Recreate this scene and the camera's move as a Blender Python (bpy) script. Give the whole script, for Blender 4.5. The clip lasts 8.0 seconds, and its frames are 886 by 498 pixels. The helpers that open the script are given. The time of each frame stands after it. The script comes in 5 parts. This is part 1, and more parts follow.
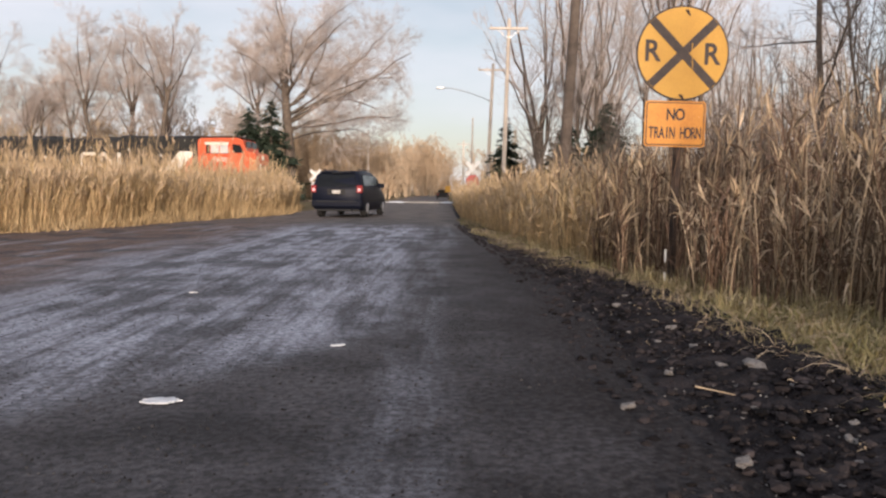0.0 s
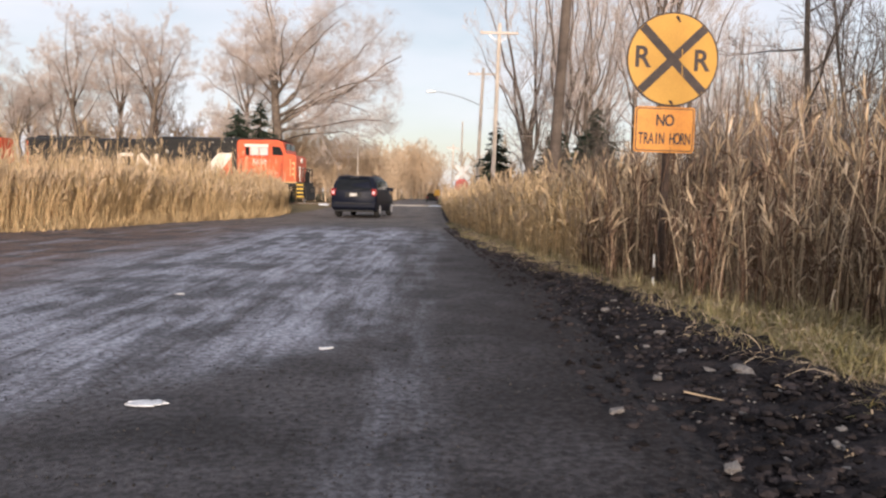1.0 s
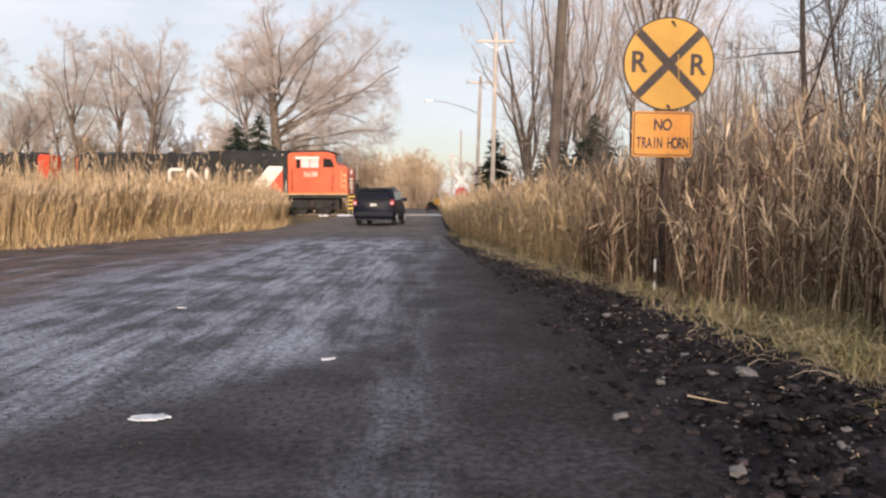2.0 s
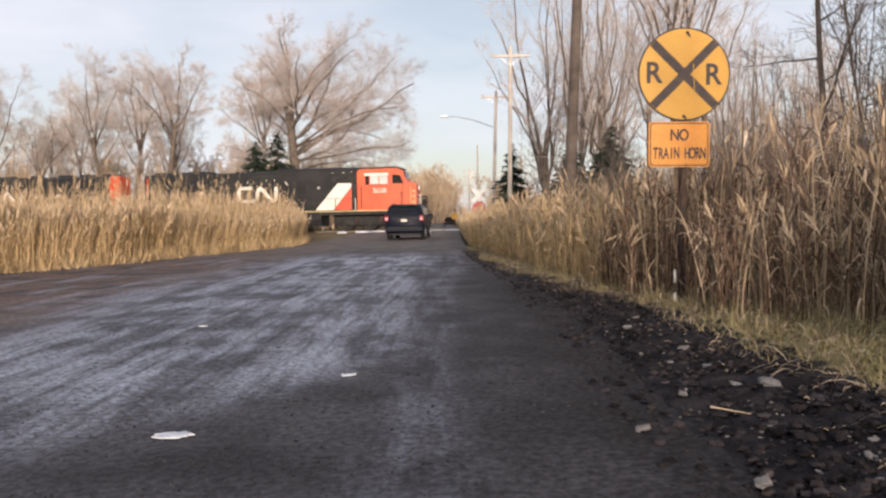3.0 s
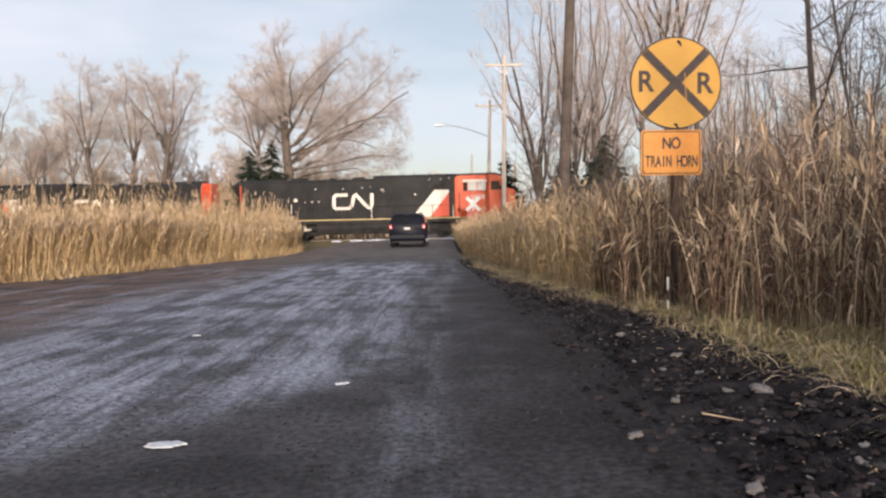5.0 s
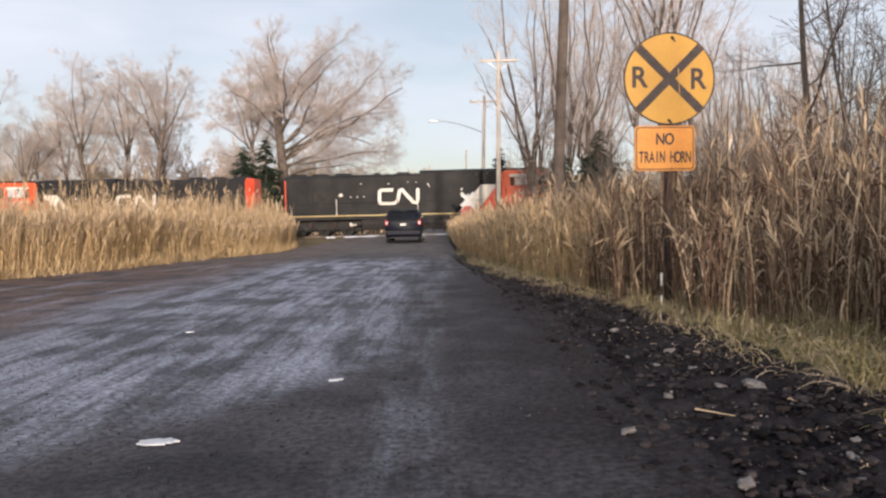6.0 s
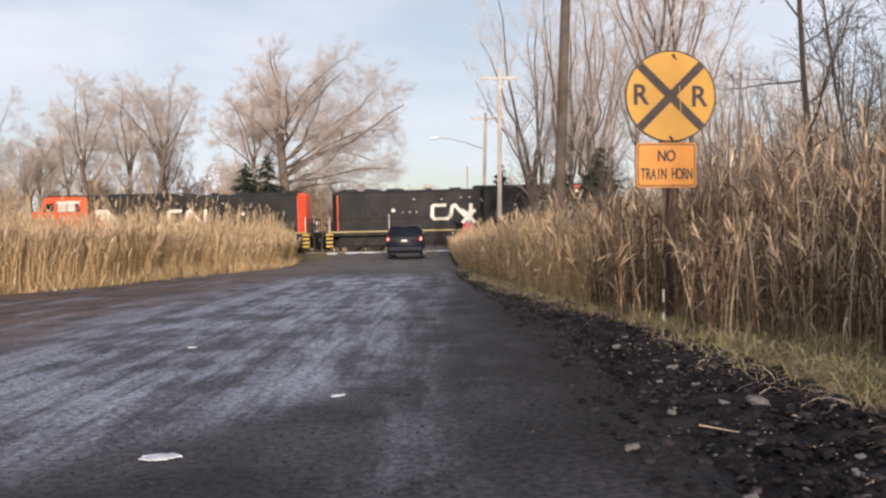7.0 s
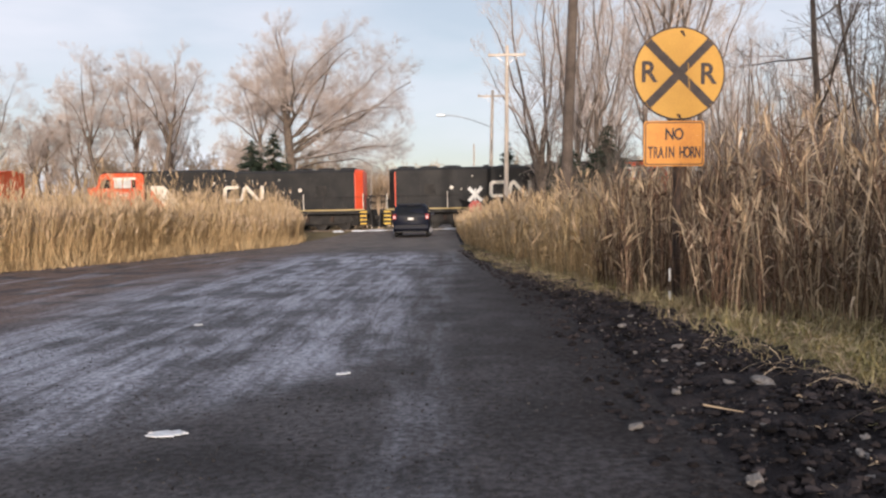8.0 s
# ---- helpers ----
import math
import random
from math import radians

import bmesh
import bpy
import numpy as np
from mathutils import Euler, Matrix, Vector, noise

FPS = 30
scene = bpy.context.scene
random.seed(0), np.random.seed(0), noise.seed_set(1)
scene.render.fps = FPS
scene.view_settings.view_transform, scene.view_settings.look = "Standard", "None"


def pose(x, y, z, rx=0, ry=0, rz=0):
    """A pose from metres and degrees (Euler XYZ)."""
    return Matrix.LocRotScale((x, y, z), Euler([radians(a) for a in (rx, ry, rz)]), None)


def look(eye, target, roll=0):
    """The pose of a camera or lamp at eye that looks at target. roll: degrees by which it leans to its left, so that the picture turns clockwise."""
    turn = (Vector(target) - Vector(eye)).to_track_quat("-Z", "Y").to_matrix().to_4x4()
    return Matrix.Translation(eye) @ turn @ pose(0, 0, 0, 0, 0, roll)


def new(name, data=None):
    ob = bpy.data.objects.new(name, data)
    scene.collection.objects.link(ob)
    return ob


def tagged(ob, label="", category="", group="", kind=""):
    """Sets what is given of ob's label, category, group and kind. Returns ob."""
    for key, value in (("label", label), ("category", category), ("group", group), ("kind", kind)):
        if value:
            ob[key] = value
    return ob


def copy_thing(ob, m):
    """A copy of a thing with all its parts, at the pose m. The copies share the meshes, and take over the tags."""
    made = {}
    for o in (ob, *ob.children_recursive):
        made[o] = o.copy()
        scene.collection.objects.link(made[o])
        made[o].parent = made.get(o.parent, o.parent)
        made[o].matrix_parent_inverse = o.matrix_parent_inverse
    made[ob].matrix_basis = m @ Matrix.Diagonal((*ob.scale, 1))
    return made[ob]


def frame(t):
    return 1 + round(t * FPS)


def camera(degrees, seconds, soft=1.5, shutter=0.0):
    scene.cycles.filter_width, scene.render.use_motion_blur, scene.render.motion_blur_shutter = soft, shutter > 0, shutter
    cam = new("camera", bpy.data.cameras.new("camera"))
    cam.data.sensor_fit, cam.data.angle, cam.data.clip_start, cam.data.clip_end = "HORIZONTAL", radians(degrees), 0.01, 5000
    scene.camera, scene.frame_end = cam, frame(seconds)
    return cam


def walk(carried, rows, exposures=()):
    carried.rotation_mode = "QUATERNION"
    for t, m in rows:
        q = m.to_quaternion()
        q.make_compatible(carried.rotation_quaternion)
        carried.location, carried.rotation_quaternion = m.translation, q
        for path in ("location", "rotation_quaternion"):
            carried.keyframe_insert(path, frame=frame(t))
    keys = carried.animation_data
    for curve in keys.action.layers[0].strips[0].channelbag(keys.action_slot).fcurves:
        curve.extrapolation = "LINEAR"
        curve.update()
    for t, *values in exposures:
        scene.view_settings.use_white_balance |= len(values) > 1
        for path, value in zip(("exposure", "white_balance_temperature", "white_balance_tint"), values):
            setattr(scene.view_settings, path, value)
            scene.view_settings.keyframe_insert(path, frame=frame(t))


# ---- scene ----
SECONDS = 8.0
cam = camera(62.0, SECONDS, soft=2.4)
PATH = [
    (0, look((-0.000, 0.000, 1.000), (-0.007, 49.840, -2.996), 0.64)),
    (0.5, look((-0.004, 0.013, 0.997), (0.315, 49.831, -3.249), 0.92)),
    (1, look((-0.006, 0.012, 0.998), (0.750, 49.866, -2.748), 1.19)),
    (1.2, look((-0.006, 0.012, 0.998), (0.990, 49.863, -2.700), 1.20)),
    (2.3, look((0.001, 0.008, 0.996), (0.400, 49.918, -2.020), -0.35)),
    (2.5, look((0.003, 0.007, 0.996), (0.203, 49.918, -1.974), -0.55)),
    (3, look((-0.000, -0.004, 0.994), (-0.555, 49.947, -1.144), -1.04)),
    (3.5, look((0.004, -0.013, 0.994), (-0.485, 49.961, -0.542), -0.81)),
    (4, look((0.000, -0.013, 0.991), (-0.601, 49.963, -0.452), -0.93)),
    (4.5, look((0.008, -0.017, 0.992), (-0.351, 49.967, -0.216), -1.16)),
    (4.7, look((0.008, -0.017, 0.992), (-0.320, 49.967, -0.370), -1.18)),
    (5.8, look((0.018, -0.010, 0.993), (0.310, 49.956, -0.770), -1.29)),
    (6, look((0.018, -0.010, 0.993), (0.191, 49.956, -0.852), -1.29)),
    (6.5, look((0.003, -0.020, 0.992), (-0.270, 49.965, -0.183), -1.23)),
    (7, look((0.004, -0.021, 0.988), (0.148, 49.973, 0.260), -1.14)),
    (7.5, look((0.007, -0.013, 0.994), (-0.002, 49.952, -0.878), -1.23)),
    (8, look((0.013, -0.008, 0.992), (-0.312, 49.942, -1.214), -1.02)),]
walk(cam, PATH, exposures=[(0.0, 0.04, 6150, 14), (0.5, 0.11, 6150, 14), (1.0, 0.20, 6150, 14), (2.5, 0.12, 6150, 14), (4.0, 0.05, 6000, 13), (6.5, 0.08, 6000, 13), (8.0, 0.05, 6000, 13)])

# ---- light ----
SUN_ELEVATION, SUN_AZIMUTH = 7.0, 174.0   # degrees; azimuth clockwise from +y
sun_way = Vector((math.sin(radians(SUN_AZIMUTH)) * math.cos(radians(SUN_ELEVATION)),
                  math.cos(radians(SUN_AZIMUTH)) * math.cos(radians(SUN_ELEVATION)),
                  math.sin(radians(SUN_ELEVATION))))
sun = new("sun", bpy.data.lights.new("sun", "SUN"))
sun.data.energy, sun.data.angle, sun.data.color = 4.0, radians(1.5), (1.0, 0.83, 0.66)
sun.matrix_world = look(sun_way * 100, (0, 0, 0))

world = bpy.data.worlds.new("sky")
scene.world = world
world.use_nodes = True
wn, wl = world.node_tree.nodes, world.node_tree.links
wn.clear()
w_out, w_bg = wn.new("ShaderNodeOutputWorld"), wn.new("ShaderNodeBackground")
w_sky = wn.new("ShaderNodeTexSky")
w_sky.sky_type, w_sky.sun_disc = "NISHITA", False
w_sky.sun_elevation, w_sky.sun_rotation = radians(SUN_ELEVATION), radians(SUN_AZIMUTH)
w_sky.air_density, w_sky.dust_density, w_sky.ozone_density = 1.0, 1.2, 1.0
w_co, w_map = wn.new("ShaderNodeTexCoord"), wn.new("ShaderNodeMapping")
w_map.inputs["Scale"].default_value = (1.6, 1.6, 6.0)
w_noise, w_ramp, w_mix = wn.new("ShaderNodeTexNoise"), wn.new("ShaderNodeValToRGB"), wn.new("ShaderNodeMixRGB")
w_noise.inputs["Scale"].default_value, w_noise.inputs["Detail"].default_value = 1.7, 5.0
w_ramp.color_ramp.elements[0].position, w_ramp.color_ramp.elements[1].position = 0.34, 0.72
w_ramp.color_ramp.elements[0].color, w_ramp.color_ramp.elements[1].color = (0.45,) * 3 + (1,), (0.92,) * 3 + (1,)
w_mix.inputs[2].default_value = (5.95, 5.85, 5.95, 1)
wl.new(w_co.outputs["Generated"], w_map.inputs["Vector"])
wl.new(w_map.outputs["Vector"], w_noise.inputs["Vector"])
wl.new(w_noise.outputs["Fac"], w_ramp.inputs["Fac"])
wl.new(w_ramp.outputs["Color"], w_mix.inputs[0])
wl.new(w_sky.outputs["Color"], w_mix.inputs[1])
wl.new(w_mix.outputs["Color"], w_bg.inputs["Color"])
w_bg.inputs["Strength"].default_value = 0.15
wl.new(w_bg.outputs["Background"], w_out.inputs["Surface"])


# ---- materials ----
def shader(name):
    m = bpy.data.materials.new(name)
    m.use_nodes = True
    return m, m.node_tree.nodes, m.node_tree.links, m.node_tree.nodes["Principled BSDF"]


def paint(name, a, b, scale=6.0, rough=0.6, bump=0.2, fine=60.0, metal=0.0, spread=0.0, coat=0.0, depth=0.02, spec=0.35):
    """Two colours in uneven patches, a fine grain in colour and relief; spread varies piece by piece."""
    m, n, l, p = shader(name)
    co = n.new("ShaderNodeTexCoord")
    big, small, ramp, mix = n.new("ShaderNodeTexNoise"), n.new("ShaderNodeTexNoise"), n.new("ShaderNodeValToRGB"), n.new("ShaderNodeMixRGB")
    big.inputs["Scale"].default_value, big.inputs["Detail"].default_value = scale, 6
    small.inputs["Scale"].default_value, small.inputs["Detail"].default_value = fine, 4
    ramp.color_ramp.elements[0].position, ramp.color_ramp.elements[1].position = 0.32, 0.70
    ramp.color_ramp.elements[0].color, ramp.color_ramp.elements[1].color = (*a, 1), (*b, 1)
    mix.blend_type, mix.inputs[0].default_value = "OVERLAY", 0.35
    l.new(co.outputs["Object"], big.inputs["Vector"]), l.new(co.outputs["Object"], small.inputs["Vector"])
    l.new(big.outputs["Fac"], ramp.inputs["Fac"]), l.new(ramp.outputs["Color"], mix.inputs[1]), l.new(small.outputs["Fac"], mix.inputs[2])
    colour = mix.outputs["Color"]
    if spread:
        geo, hsv, lo = n.new("ShaderNodeNewGeometry"), n.new("ShaderNodeHueSaturation"), n.new("ShaderNodeMapRange")
        lo.inputs["To Min"].default_value, lo.inputs["To Max"].default_value = 1 - spread, 1 + spread
        l.new(geo.outputs["Random Per Island"], lo.inputs["Value"]), l.new(lo.outputs["Result"], hsv.inputs["Value"])
        l.new(colour, hsv.inputs["Color"])
        colour = hsv.outputs["Color"]
    l.new(colour, p.inputs["Base Color"])
    p.inputs["Roughness"].default_value, p.inputs["Metallic"].default_value = rough, metal
    p.inputs["Coat Weight"].default_value, p.inputs["Specular IOR Level"].default_value = coat, spec
    if bump:
        b_ = n.new("ShaderNodeBump")
        b_.inputs["Strength"].default_value, b_.inputs["Distance"].default_value = bump, depth
        l.new(small.outputs["Fac"], b_.inputs["Height"]), l.new(b_.outputs["Normal"], p.inputs["Normal"])
    return m


def glow(name, colour, strength):
    m, n, l, p = shader(name)
    p.inputs["Base Color"].default_value = (*(0.4 * c for c in colour), 1)
    p.inputs["Emission Color"].default_value, p.inputs["Emission Strength"].default_value = (*colour, 1), strength
    p.inputs["Roughness"].default_value = 0.2
    return m


def road_material():
    """Worn broken asphalt: dark gravelly ground, pale tracks along the way with the sky's sheen painted in, brown mud
    at the far side.
    """
    m, n, l, p = shader("worn_road")
    co, xyz = n.new("ShaderNodeTexCoord"), n.new("ShaderNodeSeparateXYZ")
    l.new(co.outputs["Object"], xyz.inputs["Vector"])

    def noise_at(sx, sy, scale, detail=6.0, rough=0.6, shift=0.0):
        mp, t = n.new("ShaderNodeMapping"), n.new("ShaderNodeTexNoise")
        mp.inputs["Scale"].default_value, mp.inputs["Location"].default_value = (sx, sy, 1), (shift, shift, 0)
        t.inputs["Scale"].default_value, t.inputs["Detail"].default_value, t.inputs["Roughness"].default_value = scale, detail, rough
        l.new(co.outputs["Object"], mp.inputs["Vector"]), l.new(mp.outputs["Vector"], t.inputs["Vector"])
        return t.outputs["Fac"]

    def calc(op, a, b=0.0, c=0.0):
        x = n.new("ShaderNodeMath")
        x.operation = op
        for k, v in enumerate((a, b, c)):
            if isinstance(v, (int, float)):
                x.inputs[k].default_value = v
            else:
                l.new(v, x.inputs[k])
        return x.outputs[0]

    def step(v, lo, hi):
        r = n.new("ShaderNodeMapRange")
        r.interpolation_type = "SMOOTHSTEP"
        r.inputs["From Min"].default_value, r.inputs["From Max"].default_value = lo, hi
        l.new(v, r.inputs["Value"])
        return r.outputs["Result"]

    def blend(f, a, b, kind="MIX"):
        x = n.new("ShaderNodeMixRGB")
        x.blend_type = kind
        for k, v in enumerate((f, a, b)):
            if isinstance(v, (int, float)):
                x.inputs[k].default_value = v
            elif isinstance(v, tuple):
                x.inputs[k].default_value = (*v, 1)
            else:
                l.new(v, x.inputs[k])
        return x.outputs["Color"]

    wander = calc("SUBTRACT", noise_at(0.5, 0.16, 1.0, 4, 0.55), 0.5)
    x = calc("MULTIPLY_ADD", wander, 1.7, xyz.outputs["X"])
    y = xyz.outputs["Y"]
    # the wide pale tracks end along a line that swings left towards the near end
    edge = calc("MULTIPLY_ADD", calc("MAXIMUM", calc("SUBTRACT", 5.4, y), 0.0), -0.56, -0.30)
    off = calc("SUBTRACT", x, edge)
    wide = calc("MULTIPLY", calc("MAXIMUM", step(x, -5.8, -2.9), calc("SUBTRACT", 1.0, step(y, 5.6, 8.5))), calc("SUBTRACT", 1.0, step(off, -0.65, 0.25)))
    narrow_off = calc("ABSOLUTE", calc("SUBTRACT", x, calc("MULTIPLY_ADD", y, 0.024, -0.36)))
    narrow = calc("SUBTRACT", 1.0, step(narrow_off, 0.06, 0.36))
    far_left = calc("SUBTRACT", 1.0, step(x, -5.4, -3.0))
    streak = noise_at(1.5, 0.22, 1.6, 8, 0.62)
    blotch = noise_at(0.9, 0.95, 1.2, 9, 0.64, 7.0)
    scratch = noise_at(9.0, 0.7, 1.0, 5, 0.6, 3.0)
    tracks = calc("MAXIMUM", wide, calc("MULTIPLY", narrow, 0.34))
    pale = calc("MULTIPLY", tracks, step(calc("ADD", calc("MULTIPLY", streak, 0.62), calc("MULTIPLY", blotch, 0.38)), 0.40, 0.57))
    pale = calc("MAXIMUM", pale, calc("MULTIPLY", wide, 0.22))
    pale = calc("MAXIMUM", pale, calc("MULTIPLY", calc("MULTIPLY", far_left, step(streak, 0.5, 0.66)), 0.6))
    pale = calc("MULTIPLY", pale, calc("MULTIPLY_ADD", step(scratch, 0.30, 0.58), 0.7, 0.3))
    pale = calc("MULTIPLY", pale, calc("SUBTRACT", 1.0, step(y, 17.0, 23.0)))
    grit, speck = noise_at(1, 1, 24, 8, 0.72), noise_at(1, 1, 75, 4, 0.7)
    base = blend(step(blotch, 0.36, 0.64), (0.037, 0.034, 0.037), (0.092, 0.086, 0.093))
    mud = calc("MULTIPLY", calc("MULTIPLY", far_left, step(y, 5.0, 7.5)), step(blotch, 0.36, 0.54))
    base = blend(calc("MULTIPLY", mud, 0.85), base, (0.165, 0.100, 0.074))
    base = blend(calc("MULTIPLY", step(y, 15.0, 30.0), calc("MULTIPLY_ADD", step(blotch, 0.40, 0.60), 0.6, 0.3)), base, (0.20, 0.165, 0.14))
    # crumbled towards the dirt strip
    rim = calc("SUBTRACT", calc("MULTIPLY_ADD", calc("SUBTRACT", noise_at(1.3, 0.8, 2.0, 8, 0.7, 11.0), 0.5), 1.5, xyz.outputs["X"]), calc("MULTIPLY_ADD", calc("MAXIMUM", calc("SUBTRACT", y, 9.0), 0.0), -0.03, 1.05))
    rim = calc("MULTIPLY", step(rim, -1.15, 0.0), calc("SUBTRACT", 1.0, step(y, 10.0, 18.0)))
    base = blend(calc("MULTIPLY", rim, 0.85), base, (0.036, 0.031, 0.031))
    # bluish sheen of the sky on the tracks, put into the colour
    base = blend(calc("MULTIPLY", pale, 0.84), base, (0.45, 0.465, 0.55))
    base = blend(0.75, base, blend(step(grit, 0.36, 0.66), (0.12, 0.12, 0.12), (0.80, 0.80, 0.80)), "OVERLAY")
    base = blend(calc("MULTIPLY", step(speck, 0.60, 0.70), 0.42), base, (0.165, 0.150, 0.142))
    base = blend(calc("MULTIPLY", calc("SUBTRACT", 1.0, step(speck, 0.30, 0.40)), 0.5), base, (0.018, 0.017, 0.018))
    l.new(base, p.inputs["Base Color"])
    l.new(calc("MULTIPLY_ADD", pale, -0.18, 0.80), p.inputs["Roughness"])
    l.new(calc("MULTIPLY_ADD", rim, -0.18, 0.3), p.inputs["Specular IOR Level"])
    bump, bump2 = n.new("ShaderNodeBump"), n.new("ShaderNodeBump")
    bump.inputs["Strength"].default_value, bump.inputs["Distance"].default_value = 0.85, 0.028
    bump2.inputs["Strength"].default_value, bump2.inputs["Distance"].default_value = 0.3, 0.05
    l.new(grit, bump.inputs["Height"]), l.new(blotch, bump2.inputs["Height"])
    l.new(bump2.outputs["Normal"], bump.inputs["Normal"]), l.new(bump.outputs["Normal"], p.inputs["Normal"])
    return m


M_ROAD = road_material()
M_DIRT = paint("black_dirt", (0.012, 0.0105, 0.0115), (0.048, 0.040, 0.041), 5.0, 0.9, 1.0, 55, depth=0.03, spec=0.12)
M_FIELD = paint("dry_field", (0.13, 0.10, 0.055), (0.24, 0.18, 0.09), 0.35, 0.95, 0.6, 20, spec=0.12)
M_REED = paint("dry_reed", (0.43, 0.30, 0.155), (0.61, 0.445, 0.245), 0.5, 0.75, 0.0, 9, spread=0.45, spec=0.12)
# duller copy of the dry reed: the near bank's shade is in its colour
M_REED_DIM = paint("dim_reed", (0.30, 0.225, 0.145), (0.54, 0.42, 0.29), 0.6, 0.8, 0.0, 9, spread=0.5, spec=0.12)
M_WEED = paint("brown_weed_stem", (0.105, 0.066, 0.046), (0.23, 0.150, 0.103), 0.7, 0.85, 0.0, 9, spread=0.45, spec=0.12)
M_PLUME = paint("reed_plume", (0.44, 0.325, 0.205), (0.64, 0.485, 0.325), 0.8, 0.95, 0.0, 20, spread=0.35, spec=0.12)
M_GRASS = paint("faded_grass", (0.22, 0.195, 0.080), (0.46, 0.37, 0.205), 2.2, 0.8, 0.0, 9, spread=0.45, spec=0.12)
M_BARK = paint("grey_bark", (0.095, 0.076, 0.063), (0.20, 0.158, 0.124), 2.0, 0.9, 0.6, 14, spec=0.12)
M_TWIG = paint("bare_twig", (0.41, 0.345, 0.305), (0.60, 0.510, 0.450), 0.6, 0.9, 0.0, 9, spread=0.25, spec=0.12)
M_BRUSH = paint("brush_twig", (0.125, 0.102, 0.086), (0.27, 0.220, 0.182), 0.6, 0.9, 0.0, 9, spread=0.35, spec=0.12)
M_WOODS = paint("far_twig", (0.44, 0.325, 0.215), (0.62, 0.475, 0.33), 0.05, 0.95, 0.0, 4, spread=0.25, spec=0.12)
M_NEEDLE = paint("spruce_needle", (0.020, 0.033, 0.022), (0.055, 0.075, 0.045), 1.5, 0.8, 0.0, 9, spread=0.35)
M_POLE = paint("weathered_pole", (0.075, 0.058, 0.048), (0.16, 0.125, 0.10), 3.0, 0.9, 0.5, 25)
M_POLE_PALE = paint("pale_pole", (0.54, 0.46, 0.38), (0.70, 0.61, 0.52), 1.5, 0.85, 0.3, 25)
M_STEEL = paint("galvanised_steel", (0.42, 0.42, 0.42), (0.58, 0.58, 0.58), 4, 0.45, 0.1, 40, metal=0.7)
M_RUST = paint("rusty_post", (0.035, 0.026, 0.022), (0.085, 0.055, 0.04), 8, 0.85, 0.4, 60)
M_SIGN = paint("yellow_sheeting", (0.47, 0.240, 0.021), (0.56, 0.300, 0.032), 3, 0.5, 0.03, 80)
M_SIGN_O = paint("amber_sheeting", (0.56, 0.215, 0.020), (0.65, 0.275, 0.032), 4, 0.5, 0.03, 80)
M_SIGN_K = paint("faded_black_film", (0.028, 0.020, 0.019), (0.060, 0.042, 0.036), 8, 0.6, 0.0, 80)
M_WHITE = paint("white_sheeting", (0.66, 0.64, 0.60), (0.80, 0.79, 0.76), 3, 0.6, 0.05, 50)
M_STOP = paint("red_sheeting", (0.50, 0.085, 0.070), (0.60, 0.14, 0.115), 3, 0.5, 0.05, 50)
M_STONE = paint("pale_stone", (0.085, 0.078, 0.074), (0.26, 0.24, 0.225), 9, 0.85, 0.5, 70, spread=0.3)
M_GRAVEL = paint("dark_gravel", (0.010, 0.0085, 0.009), (0.044, 0.036, 0.036), 3, 0.9, 0.2, 50, spread=0.75, spec=0.12)
M_GRIT = paint("road_grit", (0.020, 0.018, 0.018), (0.078, 0.073, 0.073), 5, 0.9, 0.2, 50, spread=0.5, spec=0.12)
M_ICE = paint("thin_ice", (0.52, 0.54, 0.58), (0.80, 0.81, 0.83), 14, 0.25, 0.2, 60)
M_CONCRETE = paint("pale_concrete", (0.38, 0.35, 0.31), (0.56, 0.53, 0.48), 2, 0.85, 0.3, 40)
M_BALLAST = paint("ballast_stone", (0.11, 0.10, 0.09), (0.26, 0.24, 0.21), 6, 0.95, 1.0, 25, depth=0.05)
M_RAIL = paint("worn_rail", (0.10, 0.075, 0.06), (0.22, 0.18, 0.15), 4, 0.45, 0.1, 60, metal=0.8)
M_LOCO = paint("black_loco_paint", (0.017, 0.017, 0.018), (0.036, 0.034, 0.032), 0.8, 0.5, 0.04, 20, spec=0.14)
M_UNDER = paint("grimy_underframe", (0.016, 0.015, 0.014), (0.045, 0.040, 0.036), 2, 0.8, 0.3, 30)
M_ORANGE = paint("orange_loco_paint", (0.58, 0.085, 0.026), (0.70, 0.125, 0.040), 0.9, 0.45, 0.03, 20)
M_RED = paint("red_loco_paint", (0.62, 0.070, 0.028), (0.72, 0.105, 0.040), 0.9, 0.45, 0.03, 20)
M_CREAM = paint("white_loco_paint", (0.72, 0.66, 0.56), (0.82, 0.77, 0.68), 1.0, 0.5, 0.03, 20)
M_SILL = paint("faded_sill_paint", (0.46, 0.34, 0.13), (0.62, 0.50, 0.25), 0.8, 0.6, 0.03, 20)
M_YELLOW = paint("yellow_sill_paint", (0.68, 0.42, 0.04), (0.80, 0.53, 0.07), 1.0, 0.5, 0.03, 20)
M_CAR = paint("dark_blue_car_paint", (0.006, 0.008, 0.016), (0.010, 0.012, 0.023), 1.0, 0.45, 0.0, 20, spec=0.14)
M_TRIM = paint("black_plastic", (0.010, 0.010, 0.011), (0.020, 0.020, 0.021), 6, 0.6, 0.1, 60)
M_TYRE = paint("tyre_rubber", (0.012, 0.012, 0.012), (0.030, 0.029, 0.028), 8, 0.9, 0.2, 60)
M_RIM = paint("alloy_rim", (0.34, 0.34, 0.35), (0.50, 0.50, 0.51), 6, 0.35, 0.0, 60, metal=0.8)
